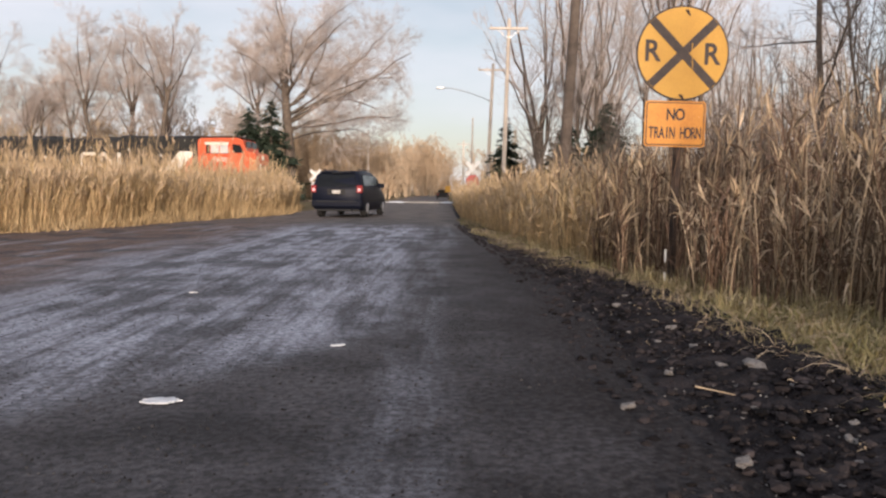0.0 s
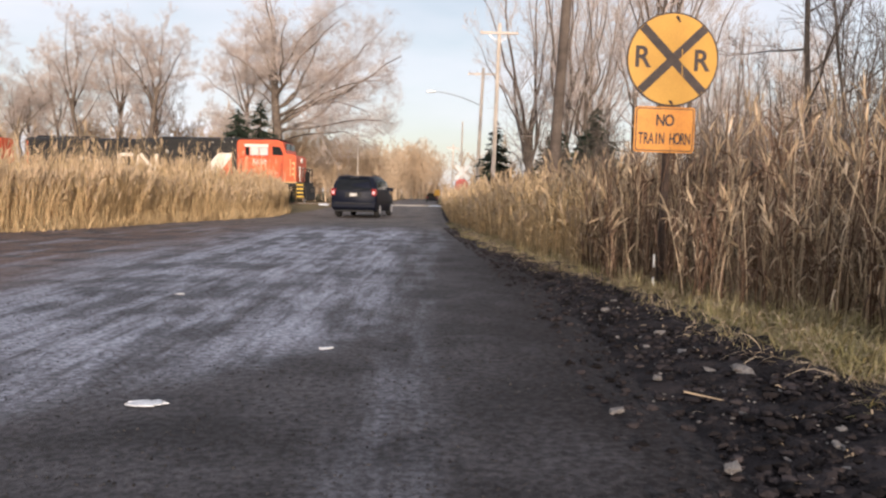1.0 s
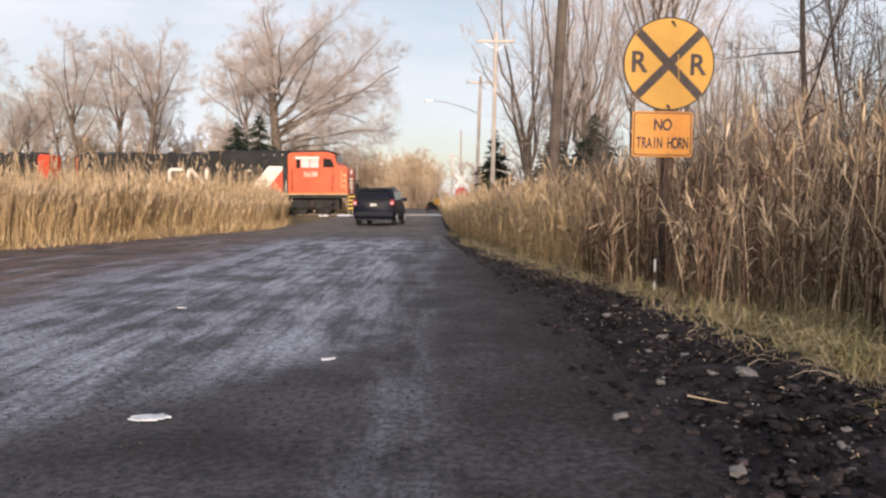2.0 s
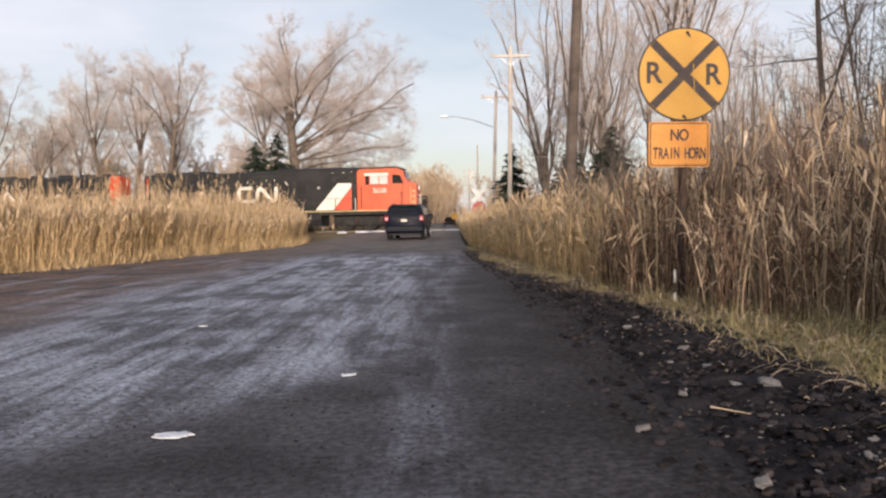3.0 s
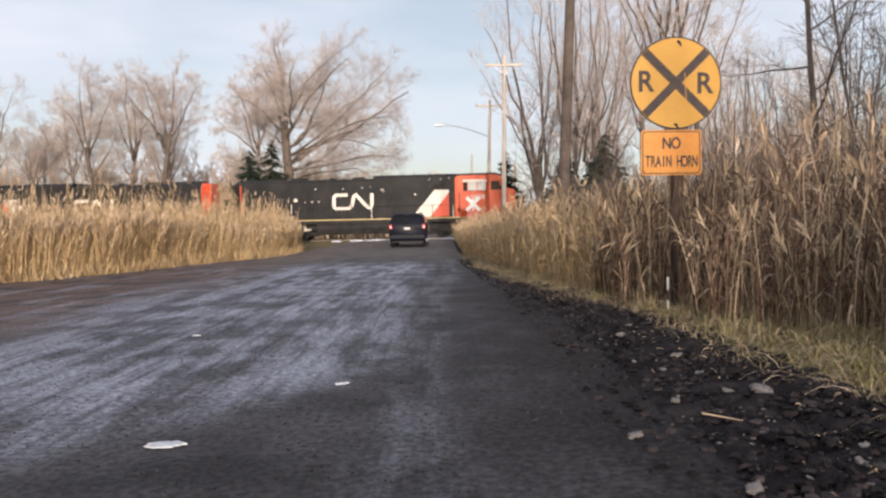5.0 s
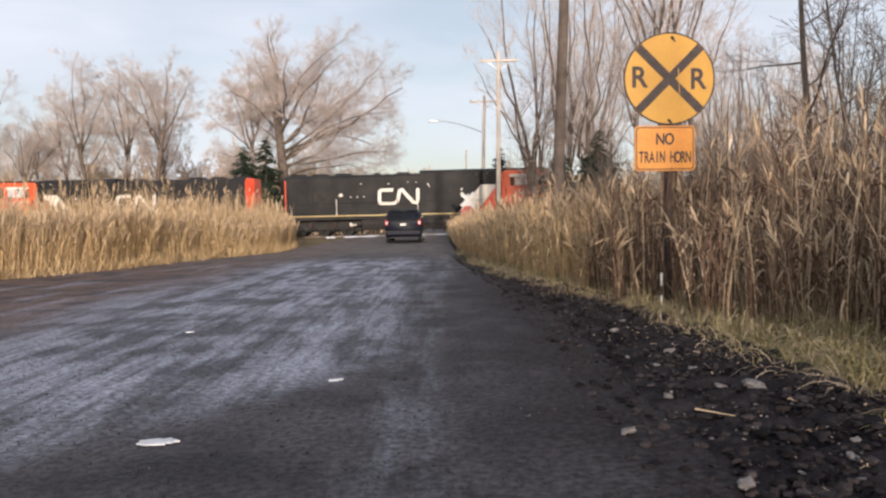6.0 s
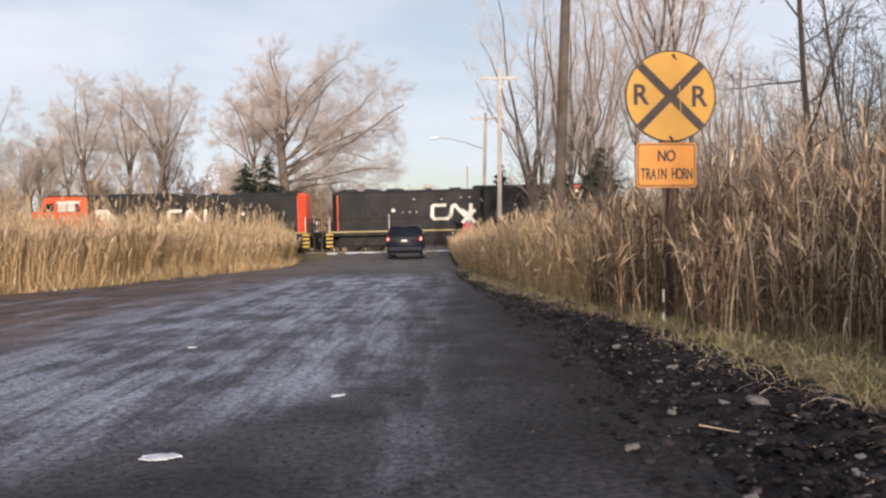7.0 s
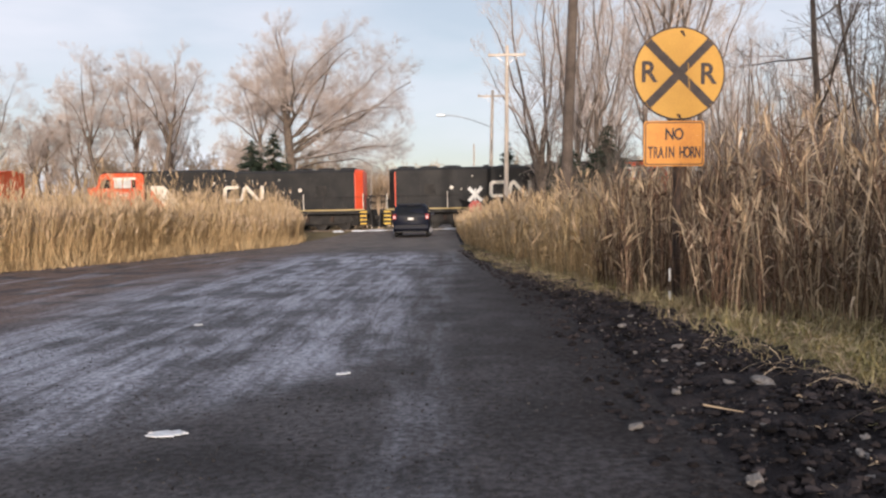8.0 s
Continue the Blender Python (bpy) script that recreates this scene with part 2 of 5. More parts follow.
M_GLASS = paint("dark_glass", (0.008, 0.009, 0.011), (0.014, 0.016, 0.019), 2, 0.08, 0.0, 20, spec=0.2)
# pale base colour stands in for the sky reflected in the cab panes
M_CABGLASS = paint("painted_sky_glass", (0.48, 0.50, 0.50), (0.66, 0.64, 0.60), 1.4, 0.12, 0.0, 20)
M_TAIL = glow("lit_tail_light", (0.55, 0.04, 0.04), 0.12)
M_TAIL_DIM = glow("lit_tail_core", (1.0, 0.52, 0.48), 0.75)
M_BOXCAR = paint("orange_boxcar_paint", (0.52, 0.085, 0.030), (0.66, 0.125, 0.045), 0.7, 0.6, 0.06, 20)


# ---- building helpers ----
def part(name, bm, material, parent=None, label=""):
    """Links a bmesh (or a mesh) as one object under parent."""
    if isinstance(bm, bmesh.types.BMesh):
        me = bpy.data.meshes.new(name)
        bm.normal_update()
        bm.to_mesh(me)
        bm.free()
    else:
        me = bm
    if not me.materials:
        me.materials.append(material)
    ob = new(name, me)
    ob.parent = parent
    return tagged(ob, label)


def thing(name, m, label, category, group=""):
    ob = new(name)
    ob.empty_display_size = 0.2
    ob.matrix_basis = m
    return tagged(ob, label, category, group)


def array_mesh(name, verts, faces, material, smooth=False):
    """A mesh from numpy arrays; all faces have the same number of corners."""
    me = bpy.data.meshes.new(name)
    k = faces.shape[1]
    me.vertices.add(len(verts)), me.loops.add(faces.size), me.polygons.add(len(faces))
    me.vertices.foreach_set("co", np.ascontiguousarray(verts, dtype=np.float32).ravel())
    me.loops.foreach_set("vertex_index", np.ascontiguousarray(faces, dtype=np.int32).ravel())
    me.polygons.foreach_set("loop_start", np.arange(0, faces.size, k, dtype=np.int32))
    me.polygons.foreach_set("use_smooth", np.full(len(faces), smooth, dtype=bool))
    me.update(calc_edges=True)
    me.materials.append(material)
    return me


def tubes(pts, radii, k):
    """Tapered k-sided tubes along pts (N, S, 3)."""
    n, s, _ = pts.shape
    axis = pts[:, -1] - pts[:, 0]
    axis /= np.linalg.norm(axis, axis=1, keepdims=True) + 1e-9
    ref = np.where(np.abs(axis[:, 2:3]) > 0.9, np.array([[1.0, 0, 0]]), np.array([[0, 0, 1.0]]))
    u = np.cross(axis, ref)
    u /= np.linalg.norm(u, axis=1, keepdims=True) + 1e-9
    v = np.cross(axis, u)
    a = np.arange(k) * 2 * np.pi / k
    ring = u[:, None, :] * np.cos(a)[None, :, None] + v[:, None, :] * np.sin(a)[None, :, None]
    verts = pts[:, :, None, :] + ring[:, None] * radii[:, :, None, None]
    i = np.arange(n)[:, None, None] * s * k + np.arange(s - 1)[None, :, None] * k
    j, j2 = np.arange(k)[None, None], (np.arange(k)[None, None] + 1) % k
    faces = np.stack([i + j, i + j2, i + k + j2, i + k + j], -1).reshape(-1, 4)
    return verts.reshape(-1, 3), faces


def ribbons(pts, side, widths):
    """Flat blades along pts (N, S, 3) with side (N, 3) and widths (N, S)."""
    n, s, _ = pts.shape
    off = side[:, None, :] * widths[:, :, None] * 0.5
    verts = np.stack([pts - off, pts + off], 2).reshape(-1, 3)
    i = np.arange(n)[:, None] * s * 2 + np.arange(s - 1)[None] * 2
    faces = np.stack([i, i + 1, i + 3, i + 2], -1).reshape(-1, 4)
    return verts, faces


def joined(pieces):
    verts, faces, base = [], [], 0
    for v, f in pieces:
        verts.append(v), faces.append(f + base)
        base += len(v)
    return np.concatenate(verts), np.concatenate(faces)


def box(bm, x0, x1, y0, y1, z0, z1, bevel=0.0):
    got = bmesh.ops.create_cube(bm, size=1.0)
    bmesh.ops.scale(bm, vec=(x1 - x0, y1 - y0, z1 - z0), verts=got["verts"])
    bmesh.ops.translate(bm, vec=((x0 + x1) / 2, (y0 + y1) / 2, (z0 + z1) / 2), verts=got["verts"])
    if bevel:
        edges = list({e for v in got["verts"] for e in v.link_edges})
        bmesh.ops.bevel(bm, geom=edges, offset=bevel, segments=2, affect="EDGES", profile=0.5)
    return bm


def boxed(x0, x1, y0, y1, z0, z1, bevel=0.0):
    return box(bmesh.new(), x0, x1, y0, y1, z0, z1, bevel)


def rod(bm, a, b, r0, r1=None, n=10):
    a, b = Vector(a), Vector(b)
    got = bmesh.ops.create_cone(bm, cap_ends=True, segments=n, radius1=r0, radius2=r0 if r1 is None else r1, depth=(b - a).length)
    turn = (b - a).to_track_quat("Z", "Y").to_matrix().to_4x4()
    bmesh.ops.transform(bm, matrix=Matrix.Translation((a + b) / 2) @ turn, verts=got["verts"])
    return bm


def rodded(a, b, r0, r1=None, n=10):
    return rod(bmesh.new(), a, b, r0, r1, n)


def slab(bm, outline, axis, lo, hi):
    """Extrudes a 2D outline along an axis (0, 1 or 2) from lo to hi."""
    def at(p, w):
        q = list(p)
        q.insert(axis, w)
        return q
    low, high = [bm.verts.new(at(p, lo)) for p in outline], [bm.verts.new(at(p, hi)) for p in outline]
    bm.faces.new(low), bm.faces.new(high[::-1])
    for k in range(len(outline)):
        bm.faces.new((low[k], high[k], high[k - 1], low[k - 1]))
    bmesh.ops.recalc_face_normals(bm, faces=bm.faces)
    return bm


def slabbed(outline, axis, lo, hi):
    return slab(bmesh.new(), outline, axis, lo, hi)


def lettering(name, words, size, material, parent, m, weight=0.0, wide=1.0):
    """Raised letters in the built-in font, centred on m, read along its x with its z towards the reader."""
    cu = bpy.data.curves.new(name, "FONT")
    cu.body, cu.size, cu.align_x, cu.align_y, cu.extrude, cu.offset = words, size, "CENTER", "CENTER", 0.003, weight
    tmp = bpy.data.objects.new(name, cu)
    scene.collection.objects.link(tmp)
    me = bpy.data.meshes.new_from_object(tmp.evaluated_get(bpy.context.evaluated_depsgraph_get()))
    bpy.data.objects.remove(tmp)
    me.transform(Matrix.Diagonal((wide, 1, 1, 1)))
    me.materials.clear()
    ob = part(name, me, material, parent)
    ob.matrix_basis = m
    return ob


# ---- plan of the ground ----
GROUND_Y = (-200, 20, 30, 39, 46, 51, 58, 66, 85, 140, 2000)
GROUND_Z = (0, 0, -0.09, -0.09, -0.02, 0.07, 0.07, -0.08, -0.30, -0.30, -0.30)
LEFT_Y, LEFT_X = (-40, 0, 8, 15, 17, 22, 26, 35, 51, 60, 170), (-26, -16, -11.6, -9.3, -8.6, -7.65, -7.0, -6.7, -6.4, -6.2, -5.6)
RIGHT_Y, RIGHT_X = (-40, 0, 4, 8, 11, 20, 26, 50, 60, 170), (0.6, 0.92, 1.10, 1.13, 1.06, 0.62, 0.46, 0.50, 0.50, 1.0)
VERGE_Y, VERGE_X = (-40, 0, 3.4, 4.4, 5.3, 7.9, 10.2, 16, 26, 50), (2.2, 2.1, 1.97, 1.85, 1.80, 1.72, 1.32, 0.82, 0.47, 0.47)
BED_Y, BED_X = (-40, 0, 8, 15, 17, 22, 26, 35, 40, 51), (-26, -16, -11.6, -9.3, -8.6, -7.65, -7.05, -6.75, -7.9, -10.4)
REED_Y, REED_X = (-10, 3, 5.2, 5.9, 6.3, 7.2, 9.0, 14.0, 20, 26, 50), (3.9, 3.5, 3.2, 2.95, 2.55, 2.30, 2.0, 1.45, 0.95, 0.66, 0.62)


def ground_z(y):
    return np.interp(y, GROUND_Y, GROUND_Z)


def land_z(x, y):
    """The height of the land: flat road, low bank at the near verge."""
    rise = np.clip((x - np.interp(y, RIGHT_Y, RIGHT_X)) / 1.0, 0, 1)
    return ground_z(y) + 0.05 * rise * rise * (3 - 2 * rise) * (y < 48)


def sheet(name, us, ys, xy, lift, material, label):
    """A sheet over a grid; xy(u, y) gives x, lift(x, y) the height."""
    u, y = np.meshgrid(us, ys)
    x = xy(u, y)
    z = lift(x, y)
    verts = np.stack([x, y, z], -1).reshape(-1, 3)
    c = len(us)
    i = (np.arange(len(ys) - 1)[:, None] * c + np.arange(c - 1)[None]).ravel()
    faces = np.stack([i, i + 1, i + c + 1, i + c], -1)
    ob = new(name, array_mesh(name, verts, faces, material, True))
    return tagged(ob, label, kind="structure")


def rough_field(x, y, scale, seed=0.0):
    """Smooth uneven heights in -1..1 from a few crossed waves."""
    z = 0
    for k in range(1, 7):
        a = k * 2.4 + seed
        z = z + np.sin((x * math.cos(a) + y * math.sin(a)) * scale * (0.6 + 0.45 * k) + 5.1 * k + seed) / (0.6 + 0.45 * k)
    return z / 3.0


far = np.concatenate([-np.geomspace(2500, 40, 14), np.linspace(-36, 36, 73), np.geomspace(40, 2500, 14)])
far_y = np.concatenate([[-2500, -900, -300, -120, -60], np.linspace(-40, 90, 131), np.geomspace(95, 2500, 14)])
sheet("ground", far, far_y, lambda u, y: u, lambda x, y: land_z(x, y) - 0.03 + 0.02 * rough_field(x, y, 0.9), M_FIELD,
      "flat dry straw-coloured winter field")
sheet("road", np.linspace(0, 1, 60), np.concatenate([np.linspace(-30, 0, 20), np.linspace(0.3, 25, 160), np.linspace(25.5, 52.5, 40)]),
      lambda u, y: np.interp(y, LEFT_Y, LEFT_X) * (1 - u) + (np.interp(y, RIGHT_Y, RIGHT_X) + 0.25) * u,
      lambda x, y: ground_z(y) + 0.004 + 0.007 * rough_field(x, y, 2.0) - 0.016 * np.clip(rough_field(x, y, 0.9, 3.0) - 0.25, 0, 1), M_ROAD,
      "worn broken grey asphalt road, pale wheel tracks with painted sky sheen")
sheet("road_beyond", np.linspace(0, 1, 12), np.linspace(56.6, 172, 40),
      lambda u, y: np.interp(y, LEFT_Y, LEFT_X) * (1 - u) + np.interp(y, RIGHT_Y, RIGHT_X) * u,
      lambda x, y: ground_z(y) + 0.015, M_ROAD, "grey asphalt road running on beyond the railway")
def dirt_edge(y):
    """The ragged line where the dirt strip meets the road."""
    return np.interp(y, RIGHT_Y, RIGHT_X) + 0.10 * rough_field(y, y * 0.3, 3.0) + 0.04 * rough_field(y, y * 0.7, 11.0)


sheet("dirt_verge", np.linspace(0, 1, 60), np.concatenate([np.linspace(-8, 1, 40), np.linspace(1.03, 12, 420), np.linspace(12.1, 50, 260)]),
      lambda u, y: dirt_edge(y) + u * (np.interp(y, VERGE_Y, VERGE_X) + 0.35 - np.interp(y, RIGHT_Y, RIGHT_X)),
      lambda x, y: land_z(x, y) + 0.012 + np.clip((x - dirt_edge(y)) / 0.35, 0, 1) * (0.032 + 0.026 * rough_field(x, y, 6.0) + 0.024 * rough_field(x, y, 15.0, 2.0) + 0.012 * rough_field(x, y, 37.0, 4.0)) - 0.03 * (1 - np.clip((x - dirt_edge(y)) / 0.12, 0, 1)), M_DIRT,
      "strip of black crumbly dirt along the road edge")


# ---- railway ----
TRACK = pose(-2.0, 54.45, 0, 0, 0, -3.6)      # the track runs along its x
def railway():
    bm = bmesh.new()
    slab(bm, [(-2.6, -0.3), (-1.7, -0.03), (1.7, -0.03), (2.6, -0.3)], 0, -160, 160)
    bed = part("ballast", bm, M_BALLAST)
    bed.matrix_basis = TRACK
    tagged(bed, "grey crushed stone bed of the railway", kind="structure")
    for s in (-1, 1):
        y = s * 0.755
        bm = slabbed([(y - 0.07, -0.03), (y + 0.07, -0.03), (y + 0.03, 0.0), (y + 0.036, 0.12), (y - 0.036, 0.12), (y - 0.03, 0.0)], 0, -160, 160)
        rail = part("rail", bm, M_RAIL)
        rail.matrix_basis = TRACK
        tagged(rail, "long worn steel rail on the ballast", "rail", "rails of the track")
    crossing = thing("level_crossing", TRACK.copy(), "pale concrete panels between the rails where the road crosses", "level crossing")
    for k in range(5):
        x0 = -4.4 + k * 1.55
        part("panel", boxed(x0, x0 + 1.5, -0.65, 0.65, -0.05, 0.11, 0.015), M_CONCRETE, crossing)
        part("panel", boxed(x0, x0 + 1.5, -2.1, -0.85, -0.1, 0.10, 0.015), M_CONCRETE, crossing)
        part("panel", boxed(x0, x0 + 1.5, 0.85, 2.1, -0.1, 0.10, 0.015), M_CONCRETE, crossing)


railway()


def snow():
    for x, y, a, b in ((-6.1, 50.6, 0.55, 0.35), (-4.9, 50.9, 1.05, 0.40), (-3.3, 51.2, 0.7, 0.3), (-7.4, 50.3, 0.4, 0.3), (0.3, 51.3, 0.8, 0.35)):
        bm = bmesh.new()
        bmesh.ops.create_icosphere(bm, subdivisions=3, radius=1.0)
        for v in bm.verts:
            v.co *= 0.8 + 0.5 * noise.noise(v.co * 1.6 + Vector((x, y, 0)))
        bmesh.ops.scale(bm, vec=(a, b, 0.09), verts=bm.verts)
        ob = part("snow_patch", bm, M_ICE)
        ob.location = (x, y, float(ground_z(y)) + 0.02)
        tagged(ob, "small leftover snow patch beside the crossing", "snow patch", "snow patches at the crossing")


snow()


# ---- locomotives ----
def stroke(points, width):
    """A flat mitred band along points in the plane: left and right outlines."""
    p = [Vector(q) for q in points]
    out = []
    for k in range(len(p)):
        a = (p[k] - p[k - 1]).normalized() if k else (p[1] - p[0]).normalized()
        b = (p[k + 1] - p[k]).normalized() if k < len(p) - 1 else a
        t = (a + b).normalized()
        n = Vector((-t.y, t.x))
        w = width / 2 / max(0.5, n.dot(Vector((-a.y, a.x))))
        out.append((p[k] + n * w, p[k] - n * w))
    return out


LOGO = ((1.15, 1.16), (0.30, 1.16), (0.15, 1.02), (0.13, 0.28), (0.27, 0.13), (1.22, 0.13), (1.45, 0.32), (1.60, 1.05),
        (1.78, 1.15), (2.56, 0.20), (2.78, 0.14), (2.90, 0.30), (2.92, 1.24))


def band(points, width, side, x0, z0, y):
    """The painted band on a side wall, 8 mm proud, readable from that side."""
    bm = bmesh.new()
    rows = stroke(points, width)
    rings = []
    for a, b in rows:
        ring = []
        for q in (a, b):
            x = x0 + q.x if side < 0 else x0 - q.x
            ring += [bm.verts.new((x, side * y, z0 + q.y)), bm.verts.new((x, side * (y + 0.008), z0 + q.y))]
        rings.append(ring)
    for r, s in zip(rings, rings[1:]):
        bm.faces.new((r[1], r[3], s[3], s[1]))
        bm.faces.new((r[0], r[1], s[1], s[0]))
        bm.faces.new((r[3], r[2], s[2], s[3]))
    bmesh.ops.recalc_face_normals(bm, faces=bm.faces)
    return bm


def locomotive():
    """Cab forward along +x; x = 0 is the middle of the side emblem, z = 0 the railhead."""
    lo = thing("locomotive", pose(0, 0, 0), "black and orange diesel locomotive with a white slanted stripe", "locomotive", "locomotives of the train")
    w = 1.32
    # long hood
    def plan(x0, x1, half, z0, z1, roof=0.14):
        bm = bmesh.new()
        prof = [(-half, z0), (-half, z1 - roof * 1.6), (-half + roof * 1.3, z1 - roof * 0.35), (-half + roof * 3, z1), (half - roof * 3, z1), (half - roof * 1.3, z1 - roof * 0.35), (half, z1 - roof * 1.6), (half, z0)]
        slab(bm, prof, 0, x0, x1)
        return bm
    part("long_hood", plan(-8.25, 5.6, w, 1.5, 4.64), M_LOCO, lo)
    tip = bmesh.new()
    outline = [(-w, 1.5), (-w, 4.42), (-w + 0.2, 4.59), (-w + 0.42, 4.64), (w - 0.42, 4.64), (w - 0.2, 4.59), (w, 4.42), (w, 1.5)]
    ring0 = [tip.verts.new((-8.25, y, z)) for y, z in outline]
    ring1 = [tip.verts.new((-8.75, y * 0.60, z - (0.06 if z > 3 else 0))) for y, z in outline]
    tip.faces.new(ring1)
    for k in range(len(outline)):
        tip.faces.new((ring0[k], ring0[k - 1], ring1[k - 1], ring1[k]))
    bmesh.ops.recalc_face_normals(tip, faces=tip.faces)
    # the lead's end turns from the sun; its shade is painted as black
    part("hood_end", tip, M_LOCO, lo, "chamfered rear end of the hood")
    part("end_trim", boxed(-8.30, -8.22, -w - 0.01, w + 0.01, 1.55, 4.3), M_RED, lo, "red edge of the hood end")
    part("raised_hood", plan(1.55, 7.5, w + 0.05, 4.4, 4.86), M_LOCO, lo)
    part("cab_hood", plan(5.6, 7.6, w, 1.5, 4.64), M_LOCO, lo)
    # slanted livery stripes over the full width
    t = w + 0.012
    part("white_stripe", slabbed([(4.30, 1.56), (5.62, 1.56), (7.15, 3.62), (5.95, 3.62)], 1, -t, t), M_CREAM, lo, "slanted white livery stripe")
    part("red_stripe", slabbed([(5.63, 1.56), (7.45, 1.56), (7.45, 3.62), (7.16, 3.62)], 1, -t, t), M_RED, lo, "slanted red livery panel")
    part("intake", boxed(5.55, 7.35, -t, t, 3.72, 4.14), M_UNDER, lo, "dark air intake grille")
    # wide cab and nose
    cab = part("cab", slabbed([(7.45, 1.5), (7.45, 4.52), (7.65, 4.66), (10.3, 4.70), (10.72, 4.55), (11.0, 3.66), (11.60, 3.56), (11.72, 3.38), (11.72, 1.5)], 1, -1.5, 1.5), M_ORANGE, lo, "orange wide-nosed cab")
    part("roof", slabbed([(7.3, 4.66), (7.5, 4.80), (10.3, 4.84), (10.75, 4.70), (10.2, 4.66)], 1, -1.49, 1.49), M_LOCO, cab)
    for s in (-1, 1):
        y0, y1 = sorted((s * 1.496, s * 1.512))
        part("window_frame", boxed(7.95, 9.72, *sorted((s * 1.45, s * 1.508)), 3.40, 4.32, 0.0), M_RED, cab)
        for a, b, c in ((8.02, 8.30, M_GLASS), (8.36, 8.98, M_CABGLASS), (9.04, 9.64, M_CABGLASS)):
            part("pane", boxed(a, b, y0, y1 + (0.004 if s > 0 else 0), 3.50, 4.14), c, cab)
            part("sash", boxed(a, b, y0, y1 + (0.012 if s > 0 else 0), 3.46, 3.50), M_TRIM, cab)
        part("front_pane", slabbed([(9.98, 3.52), (10.80, 3.52), (10.55, 4.16), (9.98, 4.20)], 1, y0, y1), M_GLASS, cab)
        part("sunshade", boxed(7.98, 9.70, *sorted((s * 1.5, s * 1.60)), 4.14, 4.34, 0.02), M_CREAM, cab)
        part("cab_corner", boxed(7.40, 7.62, *sorted((s * 1.36, s * 1.53)), 1.52, 4.46, 0.06), M_ORANGE, cab)
        part("equipment_locker", boxed(6.98, 7.38, *sorted((s * 1.20, s * 1.42)), 1.52, 3.66, 0.03), M_UNDER, lo, "dark locker behind the cab")
        part("nose_seam", boxed(10.72, 10.75, y0, y1, 1.6, 3.5), M_UNDER, cab)
        for x, z0, z1 in ((11.30, 1.9, 3.2), (11.62, 1.7, 3.0), (7.72, 1.7, 3.3), (10.62, 1.7, 2.9)):
            rail = rodded((x, s * 1.56, z0), (x, s * 1.56, z1), 0.028, n=6)
            rod(rail, (x, s * 1.5, z0), (x, s * 1.56, z0), 0.028, n=6), rod(rail, (x, s * 1.5, z1), (x, s * 1.56, z1), 0.028, n=6)
            part("grab_iron", rail, M_SILL if x > 11 else M_UNDER, cab)
        for k in range(3):
            part("number_box" if k == 2 else "step_light", boxed(11.42, 11.56, y0, y1 + 0.006, 2.0 + k * 0.42, 2.16 + k * 0.42), M_SILL, cab)
        part("door_seam", boxed(7.56, 7.60, y0, y1, 1.6, 4.3), M_UNDER, cab)
        for k in range(3):
            part("lamp", rodded((11.70, s * 0.55, 2.0 + k * 0.3), (11.76, s * 0.55, 2.0 + k * 0.3), 0.11), M_CREAM, cab)
        number = lettering("road_number", "5638", 0.50, M_CREAM, lo, pose(9.05, s * 1.516, 2.98, 90, 0, 0 if s < 0 else 180), 0.0)
        part("emblem", band(LOGO, 0.25, s, s * 1.52, 2.22, w), M_CREAM, lo, "white continuous-line emblem on the hood side")
        part("windshield", slabbed([(s * 0.12, 3.95), (s * 1.25, 3.95), (s * 1.2, 4.45), (s * 0.12, 4.48)], 0, 10.86, 10.92), M_GLASS, cab)
        # hood doors, handles and small lights
        for k in range(9):
            x = -7.9 + k * 1.45
            part("door_seam", boxed(x, x + 0.03, *sorted((s * w, s * (w + 0.006))), 1.7, 4.05), M_UNDER, lo)
        part("louvre", boxed(-6.15, -5.35, *sorted((s * w, s * (w + 0.02))), 2.55, 3.35, 0.01), M_UNDER, lo, "dark hood louvre")
        part("side_door", boxed(2.62, 2.92, *sorted((s * w, s * (w + 0.02))), 1.7, 3.85, 0.01), M_UNDER, lo)
        for x, z, r in ((-4.2, 3.05, 0.16), (-3.5, 2.9, 0.06), (-3.0, 2.9, 0.06), (-2.5, 2.9, 0.06), (-2.7, 3.9, 0.06), (-0.7, 3.85, 0.06), (2.15, 3.75, 0.08), (2.25, 3.6, 0.06), (4.55, 3.3, 0.09), (5.6, 4.45, 0.05), (6.4, 4.48, 0.05), (7.0, 4.5, 0.05), (0.7, 3.95, 0.05), (1.3, 3.95, 0.05)):
            part("marker", rodded((x, s * (w - 0.01), z), (x, s * (w + (0.07 if z > 4.3 else 0.02)), z), r, r * 0.8, 8), M_CREAM, lo)
        # walkway, yellow sill, rails
        part("yellow_sill", boxed(-8.95, 11.75, *sorted((s * 1.50, s * 1.55)), 1.42, 1.50), M_SILL, lo, "yellow sill edge")
        rail = bmesh.new()
        rod(rail, (-8.9, s * 1.5, 2.45), (7.3, s * 1.5, 2.45), 0.012, n=6)
        part("handrail", rail, M_UNDER, lo)
        for k in range(12):
            x = -8.9 + k * 1.47
            part("stanchion", boxed(x - 0.02, x + 0.02, *sorted((s * 1.48, s * 1.53)), 1.5, 2.46 if k % 3 else 2.75), M_CREAM if k % 4 == 3 else M_UNDER, lo)
